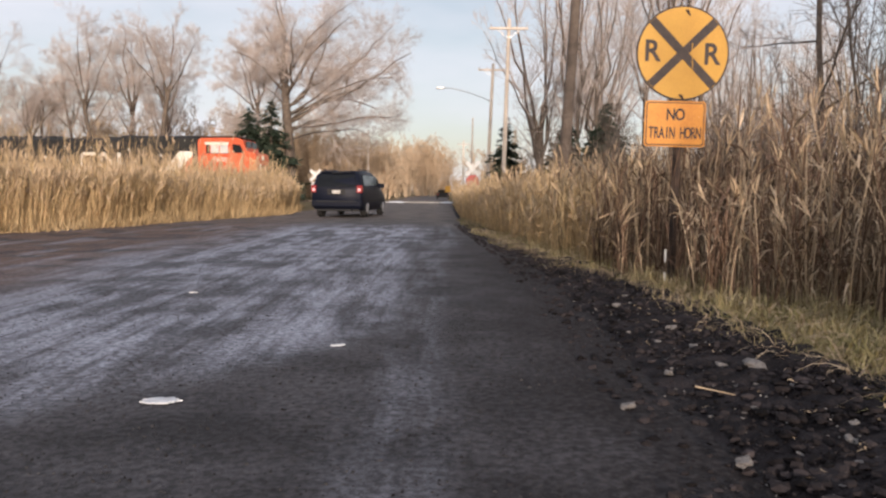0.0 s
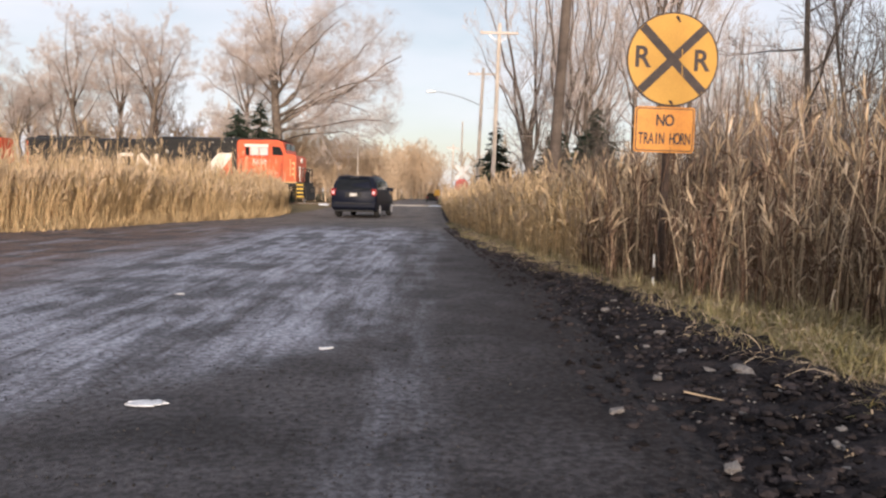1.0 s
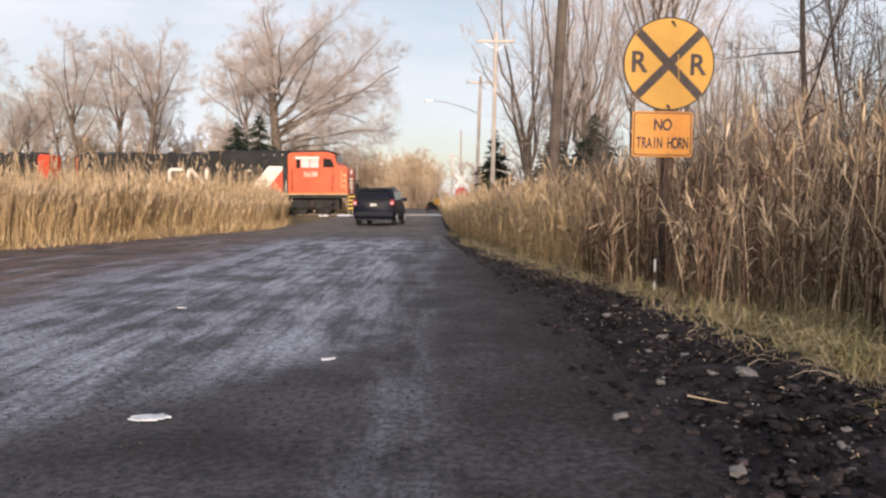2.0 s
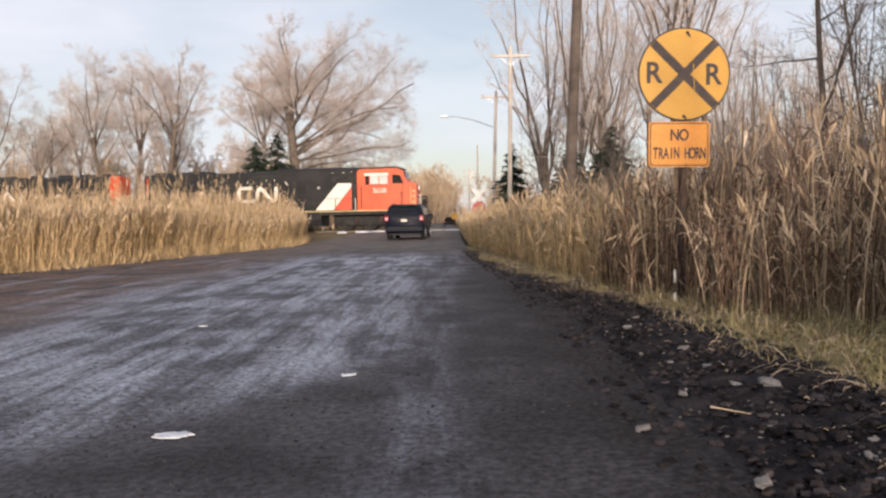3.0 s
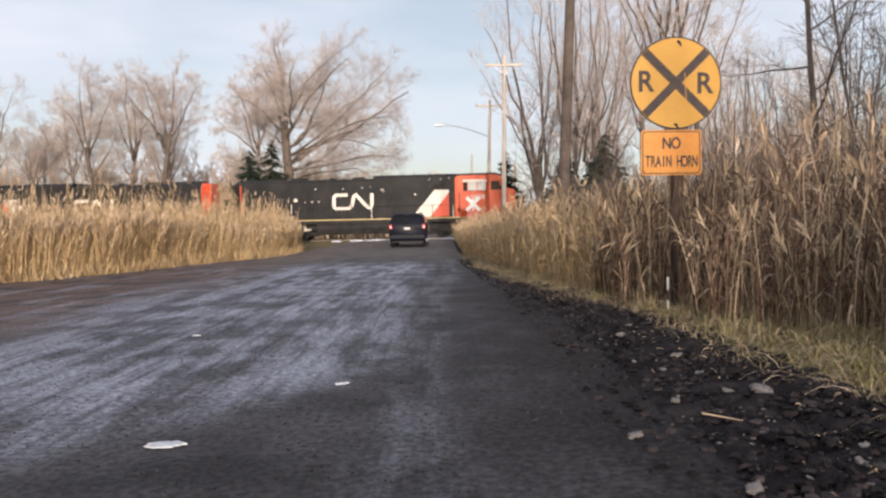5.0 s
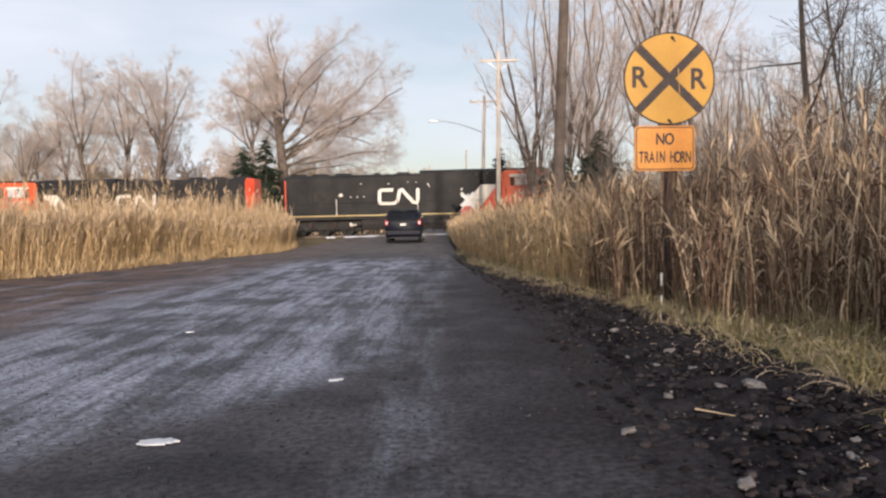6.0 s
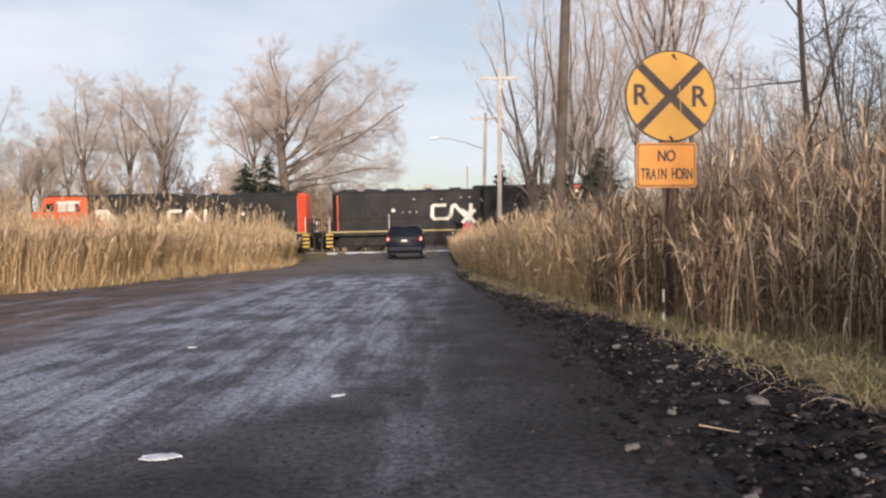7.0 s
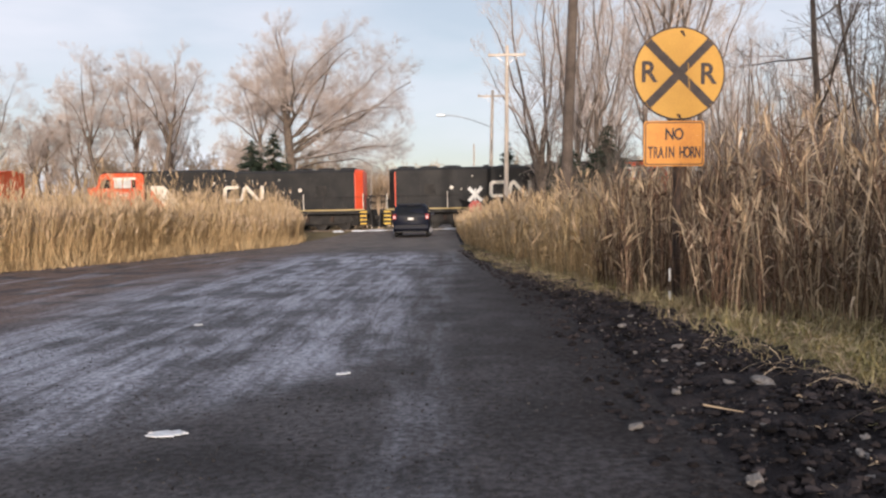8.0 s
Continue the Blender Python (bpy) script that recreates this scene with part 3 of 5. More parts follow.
        for x, sx in ((-8.85, -1), (12.0, 1)):
            steps = part("steps", boxed(x - 0.27, x + 0.27, *sorted((s * 1.1, s * 1.49)), 0.33, 1.42), M_UNDER, lo)
            for k in range(4):
                part("tread", boxed(x - 0.25, x + 0.25, *sorted((s * 1.2, s * 1.51)), 0.40 + k * 0.28, 0.50 + k * 0.28), M_YELLOW, steps, "yellow step edge")
            part("grab_post", rodded((x, s * 1.5, 1.5), (x, s * 1.5, 2.7), 0.03, n=6), M_CREAM, lo)
    for x in (-9.30, 12.22):       # railings across the end platforms
        rail = bmesh.new()
        for y in (-1.35, -0.45, 0.45, 1.35):
            rod(rail, (x, y, 1.49), (x, y, 2.58), 0.035, n=6)
        for z in (2.05, 2.56):
            rod(rail, (x, -1.35, z), (x, 1.35, z), 0.03, n=6)
        for y in (-1.42, 1.42):
            rod(rail, (x, y, 2.50), (x + (0.45 if x < 0 else -0.45), y, 2.50), 0.03, n=6)
        part("end_railing", rail, M_UNDER, lo, "dark railing of the end platform")
        part("brake_stand", boxed(*sorted((x + (0.1 if x < 0 else -0.1), x + (0.35 if x < 0 else -0.35))), 0.5, 0.9, 1.49, 2.35, 0.04), M_UNDER, lo)
    part("underframe", boxed(-9.4, 12.3, -1.5, 1.5, 1.18, 1.49), M_UNDER, lo)
    part("fuel_tank", slabbed([(-1.35, 1.2), (-1.45, 0.85), (-1.2, 0.38), (1.2, 0.38), (1.45, 0.85), (1.35, 1.2)], 0, -2.7, 4.7), M_UNDER, lo, "grimy fuel tank")
    part("air_reservoir", rodded((-3.4, -1.2, 0.9), (-2.75, -1.2, 0.9), 0.2, n=14), M_UNDER, lo)
    for k in range(3):
        part("roof_fan", rodded((-7.6 + k * 1.7, 0, 4.62), (-7.6 + k * 1.7, 0, 4.80), 0.68, 0.62, 20), M_LOCO, lo)
    part("exhaust", boxed(-0.2, 0.7, -0.3, 0.3, 4.6, 4.80, 0.04), M_UNDER, lo)
    part("horn", boxed(-1.9, -1.5, -0.4, 0.4, 4.62, 4.80, 0.05), M_UNDER, lo)
    for x, sx in ((-9.32, -1), (12.3, 1)):
        part("pilot", slabbed([(x, 1.2), (x + sx * 0.12, 1.2), (x + sx * 0.20, 0.22), (x + sx * 0.08, 0.18)], 1, -1.4, 1.4), M_UNDER, lo)
        part("coupler", boxed(*sorted((x, x + sx * 0.45)), -0.16, 0.16, 0.72, 1.05, 0.04), M_UNDER, lo)
    part("headlight", rodded((11.7, 0, 3.2), (11.8, 0, 3.2), 0.2), M_CREAM, cab)
    for cx in (-5.6, 8.2):
        bogie = part("bogie", boxed(cx - 2.75, cx + 2.75, -0.6, 0.6, 0.30, 1.17, 0.05), M_UNDER, lo)
        for s in (-1, 1):
            side = slabbed([(cx - 2.5, 0.75), (cx - 2.3, 1.0), (cx - 0.9, 0.92), (cx + 0.9, 0.92), (cx + 2.3, 1.0), (cx + 2.5, 0.75), (cx + 2.2, 0.55), (cx + 1.2, 0.45), (cx - 1.2, 0.45), (cx - 2.2, 0.55)], 1, *sorted((s * 0.95, s * 1.15)))
            part("side_frame", side, M_UNDER, bogie)
            for k in (-0.9, 0.9):
                part("spring", rodded((cx + k, s * 1.2, 0.62), (cx + k, s * 1.2, 1.0), 0.14, n=10), M_RUST, bogie)
            part("brake_cylinder", rodded((cx + 2.0, s * 1.25, 0.8), (cx + 2.5, s * 1.25, 0.86), 0.14), M_CREAM if cx < 0 else M_UNDER, bogie)
        for k in (-1.75, 0, 1.75):
            bm = bmesh.new()
            for s in (-1, 1):
                rod(bm, (0, s * 0.70, 0), (0, s * 0.84, 0), 0.51, 0.51, 24)
                rod(bm, (0, s * 0.84, 0), (0, s * 1.18, 0), 0.14, 0.12, 10)
                box(bm, -0.05, 0.05, *sorted((s * 0.84, s * 0.87)), 0.15, 0.45)
            rod(bm, (0, -0.7, 0), (0, 0.7, 0), 0.1)
            axle = part("wheelset", bm, M_UNDER, lo)
            axle.location = (cx + k, 0, 0.51)
    # the upper works keep to the true overall height
    for o in lo.children_recursive:
        if o.name.startswith("road_number"):
            o.location.z = 1.5 + (o.location.z - 1.5) * 0.93
        elif not o.name.startswith("wheelset"):
            for v in o.data.vertices:
                if v.co.z > 1.5:
                    v.co.z = 1.5 + (v.co.z - 1.5) * 0.93
    return lo


RAILHEAD = 0.12
lead_loco = locomotive()
second_loco = copy_thing(lead_loco, TRACK @ pose(-19.43, 0, RAILHEAD, 0, 0, 180))
# the second one's end faces the sun and is coloured red
for o in second_loco.children:
    if o.name.startswith("hood_end"):
        o.material_slots[0].link = "OBJECT"
        o.material_slots[0].material = M_RED
        tagged(o, "red chamfered rear end of the hood")
tagged(second_loco, "black and orange diesel locomotive coupled backwards behind the leader")


def boxcar():
    car = thing("freight_car", pose(0, 0, 0), "orange-red freight car coupled behind the locomotives", "freight car")
    part("body", boxed(-15.5, 0, -1.5, 1.5, 1.0, 4.75, 0.05), M_BOXCAR, car)
    for k in range(16):
        for s in (-1, 1):
            x = -15.3 + k * 1.0
            part("rib", boxed(x, x + 0.12, *sorted((s * 1.5, s * 1.56)), 1.1, 4.6), M_BOXCAR, car)
    part("roof", slabbed([(-1.55, 4.75), (0, 4.95), (1.55, 4.75), (1.55, 4.70), (-1.55, 4.70)], 0, -15.55, 0.05), M_BOXCAR, car)
    part("sill", boxed(-15.6, 0.1, -1.4, 1.4, 0.85, 1.0), M_UNDER, car)
    part("coupler", boxed(0.1, 0.85, -0.16, 0.16, 0.72, 1.05), M_UNDER, car)
    for cx in (-13.3, -2.2):
        part("side_frame", boxed(cx - 1.3, cx + 1.3, -1.1, 1.1, 0.45, 0.85, 0.05), M_UNDER, car)
        for k in (-0.9, 0.9):
            bm = bmesh.new()
            for s in (-1, 1):
                rod(bm, (0, s * 0.70, 0), (0, s * 0.84, 0), 0.42, 0.42, 20)
            rod(bm, (0, -0.7, 0), (0, 0.7, 0), 0.08)
            part("wheelset", bm, M_RAIL, car).location = (cx + k, 0, 0.42)
    for s in (-1, 1):
        part("mark", boxed(-1.15, -0.75, *sorted((s * 1.56, s * 1.57)), 4.35, 4.5), M_CREAM, car)
    return car


freight_car = boxcar()


# ---- minivan ----
def minivan():
    """Forward along +y; origin on the ground under the rear bumper's middle."""
    van = thing("minivan", pose(0, 0, 0), "dark blue minivan with lit brake lights on the road", "minivan")
    half = 0.96

    def ring(bm, y, zs, ws):
        pts = [(-w_, z) for w_, z in zip(ws, zs)] + [(w_, z) for w_, z in reversed(list(zip(ws, zs)))]
        return [bm.verts.new((x, y, z)) for x, z in pts]

    stations = [  # y, heights low to roof, half widths
        (0.00, (0.42, 0.62, 0.95, 1.02, 1.08, 1.10), (0.80, 0.88, 0.88, 0.86, 0.82, 0.55)),
        (0.06, (0.34, 0.60, 0.98, 1.12, 1.30, 1.36), (0.88, 0.94, 0.94, 0.91, 0.84, 0.60)),
        (0.24, (0.30, 0.60, 1.00, 1.20, 1.55, 1.64), (0.92, 0.96, 0.96, 0.93, 0.82, 0.66)),
        (0.50, (0.28, 0.60, 1.01, 1.22, 1.62, 1.74), (0.93, 0.965, 0.965, 0.935, 0.82, 0.68)),
        (1.60, (0.26, 0.60, 1.01, 1.22, 1.64, 1.77), (0.93, 0.97, 0.97, 0.94, 0.82, 0.70)),
        (2.70, (0.26, 0.60, 1.00, 1.20, 1.63, 1.75), (0.93, 0.97, 0.97, 0.94, 0.81, 0.68)),
        (3.20, (0.26, 0.60, 0.99, 1.15, 1.52, 1.62), (0.93, 0.97, 0.96, 0.93, 0.79, 0.66)),
        (3.85, (0.27, 0.60, 0.96, 1.06, 1.14, 1.17), (0.92, 0.96, 0.94, 0.90, 0.84, 0.70)),
        (4.60, (0.30, 0.58, 0.84, 0.90, 0.94, 0.96), (0.88, 0.93, 0.88, 0.84, 0.76, 0.60)),
        (4.88, (0.36, 0.55, 0.70, 0.74, 0.77, 0.78), (0.72, 0.78, 0.74, 0.70, 0.64, 0.50)),
    ]
    bm = bmesh.new()
    rings = [ring(bm, *s) for s in stations]
    for a, b in zip(rings, rings[1:]):
        for k in range(len(a)):
            bm.faces.new((a[k - 1], a[k], b[k], b[k - 1]))
    bm.faces.new(rings[0]), bm.faces.new(rings[-1])
    bmesh.ops.recalc_face_normals(bm, faces=bm.faces)
    bmesh.ops.bevel(bm, geom=bm.edges[:], offset=0.02, segments=2, affect="EDGES")
    for f in bm.faces:
        f.smooth = True
    body = part("body", bm, M_CAR, van)
    # tailgate glass, leaning forward with the body
    def leaning(outline, lift):
        m = bmesh.new()
        back = lambda z: np.interp(z, (0.95, 1.10, 1.36, 1.64, 1.74), (0.0, 0.02, 0.07, 0.25, 0.46)) - lift
        low = [m.verts.new((x, back(z), z)) for x, z in outline]
        high = [m.verts.new((x, back(z) + 0.03, z)) for x, z in outline]
        m.faces.new(low), m.faces.new(high[::-1])
        for k in range(len(outline)):
            m.faces.new((low[k], high[k], high[k - 1], low[k - 1]))
        bmesh.ops.recalc_face_normals(m, faces=m.faces)
        return m
    part("rear_window", leaning([(-0.76, 1.14), (0.76, 1.14), (0.72, 1.38), (0.64, 1.60), (-0.64, 1.60), (-0.72, 1.38)], 0.03), M_GLASS, van, "dark tinted rear window")
    part("spoiler", boxed(-0.66, 0.66, 0.16, 0.48, 1.66, 1.72, 0.02), M_CAR, van)
    part("brake_lamp_bar", boxed(-0.2, 0.2, 0.14, 0.17, 1.64, 1.67), M_TRIM, van)
    part("bumper", boxed(-0.93, 0.93, -0.08, 0.25, 0.40, 0.66, 0.05), M_CAR, van)
    part("bumper_strip", boxed(-0.75, 0.75, -0.095, -0.07, 0.58, 0.63, 0.005), M_TRIM, van)
    part("number_plate", boxed(-0.155, 0.155, -0.03, 0.0, 0.89, 1.02, 0.004), M_CONCRETE, van, "white number plate with blue-grey bars")
    part("plate_bar", boxed(-0.12, 0.12, -0.035, -0.031, 0.94, 0.98), M_STEEL, van)
    part("plate_recess", boxed(-0.34, 0.34, -0.01, 0.03, 0.85, 1.06, 0.01), M_TRIM, van)
    part("wiper", rodded((0.0, -0.03, 1.15), (0.45, -0.02, 1.20), 0.012, n=6), M_TRIM, van)
    part("exhaust", rodded((0.55, -0.05, 0.30), (0.55, 0.5, 0.30), 0.03), M_TRIM, van)
    part("under_tray", boxed(-0.8, 0.8, 0.2, 4.5, 0.24, 0.34), M_TRIM, van)
    for s in (-1, 1):
        lamp = part("tail_light", boxed(*sorted((s * 0.76, s * 0.955)), -0.02, 0.20, 0.92, 1.20, 0.03), M_TAIL, van, "lit red tail light")
        part("lamp_core", boxed(*sorted((s * 0.80, s * 0.91)), -0.03, -0.015, 0.98, 1.10, 0.004), M_TAIL_DIM, lamp)
        for y0, y1, y2, y3 in ((0.42, 1.45, 1.45, 0.58), (1.52, 2.35, 2.35, 1.52), (2.42, 3.35, 2.98, 2.42)):
            m = bmesh.new()
            low = [m.verts.new((s * wd, y, z)) for y, z, wd in ((y0, 1.20, 0.955), (y1, 1.20, 0.955), (y2, 1.58, 0.852), (y3, 1.58, 0.852))]
            high = [m.verts.new((v.co.x - s * 0.04, v.co.y, v.co.z)) for v in low]
            m.faces.new(low), m.faces.new(high[::-1])
            for k in range(4):
                m.faces.new((low[k], high[k], high[k - 1], low[k - 1]))
            bmesh.ops.recalc_face_normals(m, faces=m.faces)
            part("side_window", m, M_GLASS, van)
        part("mirror", boxed(*sorted((s * 0.93, s * 1.17)), 3.05, 3.22, 1.12, 1.30, 0.04), M_CAR, van)
        part("roof_rail", rodded((s * 0.66, 0.6, 1.79), (s * 0.66, 2.6, 1.80), 0.018, n=6), M_TRIM, van)
        part("side_moulding", boxed(*sorted((s * 0.965, s * 0.985)), 1.0, 3.9, 0.60, 0.68, 0.005), M_TRIM, van)
        part("door_handle", boxed(*sorted((s * 0.955, s * 0.985)), 2.2, 2.38, 1.05, 1.09, 0.008), M_TRIM, van)
        part("head_light", boxed(*sorted((s * 0.52, s * 0.78)), 4.70, 4.84, 0.68, 0.80, 0.02), M_STEEL, van)
        for y in (0.98, 3.95):
            m = bmesh.new()
            rod(m, (-0.11, 0, 0), (0.11, 0, 0), 0.335, n=28)
            bmesh.ops.bevel(m, geom=[e for e in m.edges if abs(e.verts[0].co.x - e.verts[1].co.x) < 1e-5], offset=0.03, segments=2, affect="EDGES")
            tyre = part("wheel", m, M_TYRE, van)
            tyre.location = (s * 0.84, y, 0.335)
            rim = bmesh.new()
            rod(rim, (s * 0.10, 0, 0), (s * 0.125, 0, 0), 0.21, n=20)
            part("rim", rim, M_RIM, tyre, "silver alloy rim")
            for k in range(5):
                a = k * 2 * math.pi / 5
                m2 = rodded((s * 0.135, 0, 0), (s * 0.128, 0.19 * math.cos(a), 0.19 * math.sin(a)), 0.03, 0.022, 6)
                part("spoke", m2, M_RIM, tyre)
    part("grille", boxed(-0.45, 0.45, 4.86, 4.90, 0.58, 0.70, 0.01), M_TRIM, van)
    return van


van = minivan()


# ---- signs and poles ----
def advance_sign():
    sg = thing("railway_warning_sign", pose(2.317, 7.40, land_z(2.317, 7.4), 0, 0.6, 1.0), "yellow round railway warning sign and amber plaque on rusty post", "road sign")
    post = bmesh.new()
    slab(post, [(-0.035, 0.03), (-0.035, 0.06), (0.035, 0.06), (0.035, 0.03), (0.022, 0.03), (0.018, 0.012), (-0.018, 0.012), (-0.022, 0.03)], 2, -0.3, 2.72)
    part("post", post, M_RUST, sg, "dark rusty steel channel post")
    R, zc = 0.461, 2.320
    disc = rodded((0, 0.012, zc), (0, 0.004, zc), R, n=72)
    part("disc", disc, M_SIGN_K, sg, "black-edged round sign plate")
    face = rodded((0, 0.004, zc), (0, -0.001, zc), R - 0.017, n=72)
    plate = part("face", face, M_SIGN, sg, "yellow sheeting with a scratch")
    for k, a in enumerate((45, -45)):
        c, s_ = math.cos(radians(a)), math.sin(radians(a))
        hw, L = 0.042, R - 0.020
        pts = [(c * u - s_ * v, zc + s_ * u + c * v) for u, v in ((-L, -hw), (L, -hw), (L, hw), (-L, hw))]
        part("cross_bar", slabbed(pts, 1, -0.0045 - 0.001 * k, -0.001), M_SIGN_K, sg, "faded black diagonal bar")
    for x, z in ((-0.306, 0.006), (0.284, -0.014)):
        lettering("letter", "R", 0.29, M_SIGN_K, sg, pose(x, -0.003, zc + z, 90, 0, 0), 0.006, 0.94)
    for x, z in ((0.02, zc + R - 0.05), (-0.01, zc - R + 0.05)):
        part("bolt", rodded((x, 0.0, z), (x, -0.012, z), 0.011, n=8), M_RUST, sg)
        part("rust_streak", slabbed([(x - 0.012, z), (x + 0.02, z + 0.01), (x + 0.045, z - 0.045), (x + 0.03, z - 0.05)], 1, -0.003, -0.001), M_RUST, sg)
    part("scratch", slabbed([(0.085, zc + 0.10), (0.093, zc + 0.10), (0.105, zc - 0.16), (0.098, zc - 0.16)], 1, -0.0075, -0.0055), M_SIGN, sg)
    x0, x1, z0, z1 = -0.351, 0.257, 1.402, 1.853
    def rounded(a, b, c, d, r):
        out = []
        for cx, cz, s in ((b - r, d - r, 0), (a + r, d - r, 90), (a + r, c + r, 180), (b - r, c + r, 270)):
            out += [(cx + r * math.cos(radians(s + q)), cz + r * math.sin(radians(s + q))) for q in (0, 30, 60, 90)]
        return out
    plaque = part("plaque", slabbed(rounded(x0, x1, z0, z1, 0.035), 1, -0.002, 0.012), M_SIGN_O, sg, "amber rectangular plaque")
    part("border", slabbed(rounded(x0 + 0.014, x1 - 0.014, z0 + 0.014, z1 - 0.014, 0.03), 1, -0.0045, -0.002), M_SIGN_K, plaque)
    part("panel", slabbed(rounded(x0 + 0.024, x1 - 0.024, z0 + 0.024, z1 - 0.024, 0.024), 1, -0.0065, -0.0045), M_SIGN_O, plaque)
    for word, z, at, step, wide in (("NO", 1.714, -0.094, 0.092, 0.78), ("TRAIN HORN", 1.534, -0.284, 0.0525, 0.51)):
        for k, ch in enumerate(word):
            if ch != " ":
                lettering("letter", ch, 0.158, M_SIGN_K, plaque, pose(at + k * step, -0.0085, z, 90, 0, 0), 0.003, wide if ch != "I" else wide * 1.2)
    part("bracket", boxed(-0.06, 0.06, 0.012, 0.03, 1.845, 1.875), M_RUST, sg)
    for z0, z1 in ((0.06, 0.15), (0.25, 0.38)):
        part("marker_tag", boxed(-0.094, -0.076, -0.02, 0.0, z0, z1, 0.003), M_WHITE, sg, "small white tag near the foot")
    part("marker_rod", rodded((-0.085, -0.012, -0.2), (-0.085, -0.012, 0.4), 0.005, n=6), M_RUST, sg)


advance_sign()


def utility_pole(label, x, y, top, lean=(0.0, 0.0), r=0.15, arms=(), pale=False, lamp=None):
    z = float(ground_z(y))
    p = thing("utility_pole", pose(x, y, z, 0, 0, 0), label, "utility pole", "poles along the road")
    wood = M_POLE_PALE if pale else M_POLE
    tip = Vector((lean[0], lean[1], top - z))
    part("shaft", rodded((0, 0, -0.3), tip, r, r * 0.72, 14), wood, p)
    for h, w_ in arms:
        c = tip * ((h - z) / (top - z))
        arm = part("crossarm", boxed(c.x - w_ / 2, c.x + w_ / 2, c.y - 0.18, c.y - 0.06, c.z - 0.07, c.z + 0.07, 0.01), wood, p)
        for k in (-0.46, -0.2, 0.2, 0.46):
            part("insulator", rodded((c.x + k * w_, c.y - 0.12, c.z + 0.07), (c.x + k * w_, c.y - 0.12, c.z + 0.24), 0.05, 0.035, 8), M_STEEL, arm)
        for s in (-1, 1):
            part("brace", rodded((c.x + s * w_ * 0.3, c.y - 0.14, c.z - 0.06), (c.x, c.y - 0.14, c.z - 0.6), 0.02, n=6), M_STEEL, arm)
    if lamp:
        c = tip * ((lamp - z) / (top - z))
        arm = bmesh.new()
        prev = c
        for k in range(1, 9):
            q = c + Vector((-3.80 * k / 8, -0.2, 1.05 * math.sin(k / 8 * 1.45)))
            rod(arm, prev, q, 0.035, n=8)
            prev = q
        part("lamp_arm", arm, M_STEEL, p, "curved steel lamp arm")
        head = bmesh.new()
        box(head, prev.x - 0.62, prev.x + 0.05, prev.y - 0.14, prev.y + 0.14, prev.z - 0.10, prev.z + 0.07, 0.05)
        part("lamp_head", head, M_STEEL, p, "grey cobra-head street lamp")
    return p


utility_pole("leaning dark wooden utility pole in the reeds", 3.14, 20.0, 9.2, (0.46, 0.0), 0.165)
utility_pole("pale wooden utility pole with one crossarm", 3.66, 46.0, 11.45, (0.22, 0.0), 0.15, ((10.85, 2.35),), True)
utility_pole("wooden utility pole with a crossarm and a street lamp", 3.45, 60.0, 11.1, (0.40, 0.0), 0.16, ((10.6, 2.4),), True, 8.1)
utility_pole("distant pale utility pole beyond the crossing", 3.5, 95.0, 10.2, (0.1, 0.0), 0.13, (), True)
utility_pole("distant pale utility pole beyond the crossing", 3.3, 130.0, 9.6, (0.1, 0.0), 0.17, ((9.0, 2.3),), True)
utility_pole("distant pale lamp pole past the bend", -9.4, 92.0, 8.3, (0.0, 0.0), 0.12, (), True)


def crossbuck(name, label, m, stop):
    cb = thing(name, m, label, "railway sign")
    part("post", boxed(-0.05, 0.05, 0.0, 0.1, -0.2, 2.75), M_WHITE, cb)
    for k, a in enumerate((45, -45)):
        c, s_ = math.cos(radians(a)), math.sin(radians(a))
        pts = [(c * u - s_ * v, 2.38 + s_ * u + c * v) for u, v in ((-0.61, -0.115), (0.61, -0.115), (0.61, 0.115), (-0.61, 0.115))]
        part("blade", slabbed(pts, 1, -0.012 - 0.010 * k, -0.002 - 0.010 * k), M_WHITE, cb)
    if stop:
        pts = [(0.47 * math.cos(radians(22.5 + 45 * k)), 1.52 + 0.47 * math.sin(radians(22.5 + 45 * k))) for k in range(8)]
        part("stop_plate", slabbed(pts, 1, -0.015, -0.003), M_STOP, cb, "faded red octagonal plate")
    else:
        part("lower_plate", boxed(-0.32, 0.32, -0.012, -0.002, 1.45, 1.85), M_WHITE, cb, "white plate below the blades")
    return cb


crossbuck("crossbuck", "white crossbuck over a faded red octagonal plate beside the track", pose(1.86, 48.0, float(ground_z(48.0))), True)
crossbuck("crossbuck", "white crossbuck on a post beyond the track", pose(-10.4, 60.0, float(ground_z(60.0)) - 0.35, 0, 0, 0), False)


def far_sign():
    fs = thing("diamond_sign", pose(0.45, 80.0, float(ground_z(80.0))), "small yellow road sign beyond the crossing", "road sign")
    part("post", boxed(-0.04, 0.04, 0.0, 0.08, -0.2, 2.2), M_POLE, fs)
    part("plate", boxed(-0.33, 0.33, -0.02, 0.0, 1.0, 1.66, 0.01), M_SIGN, fs)


far_sign()


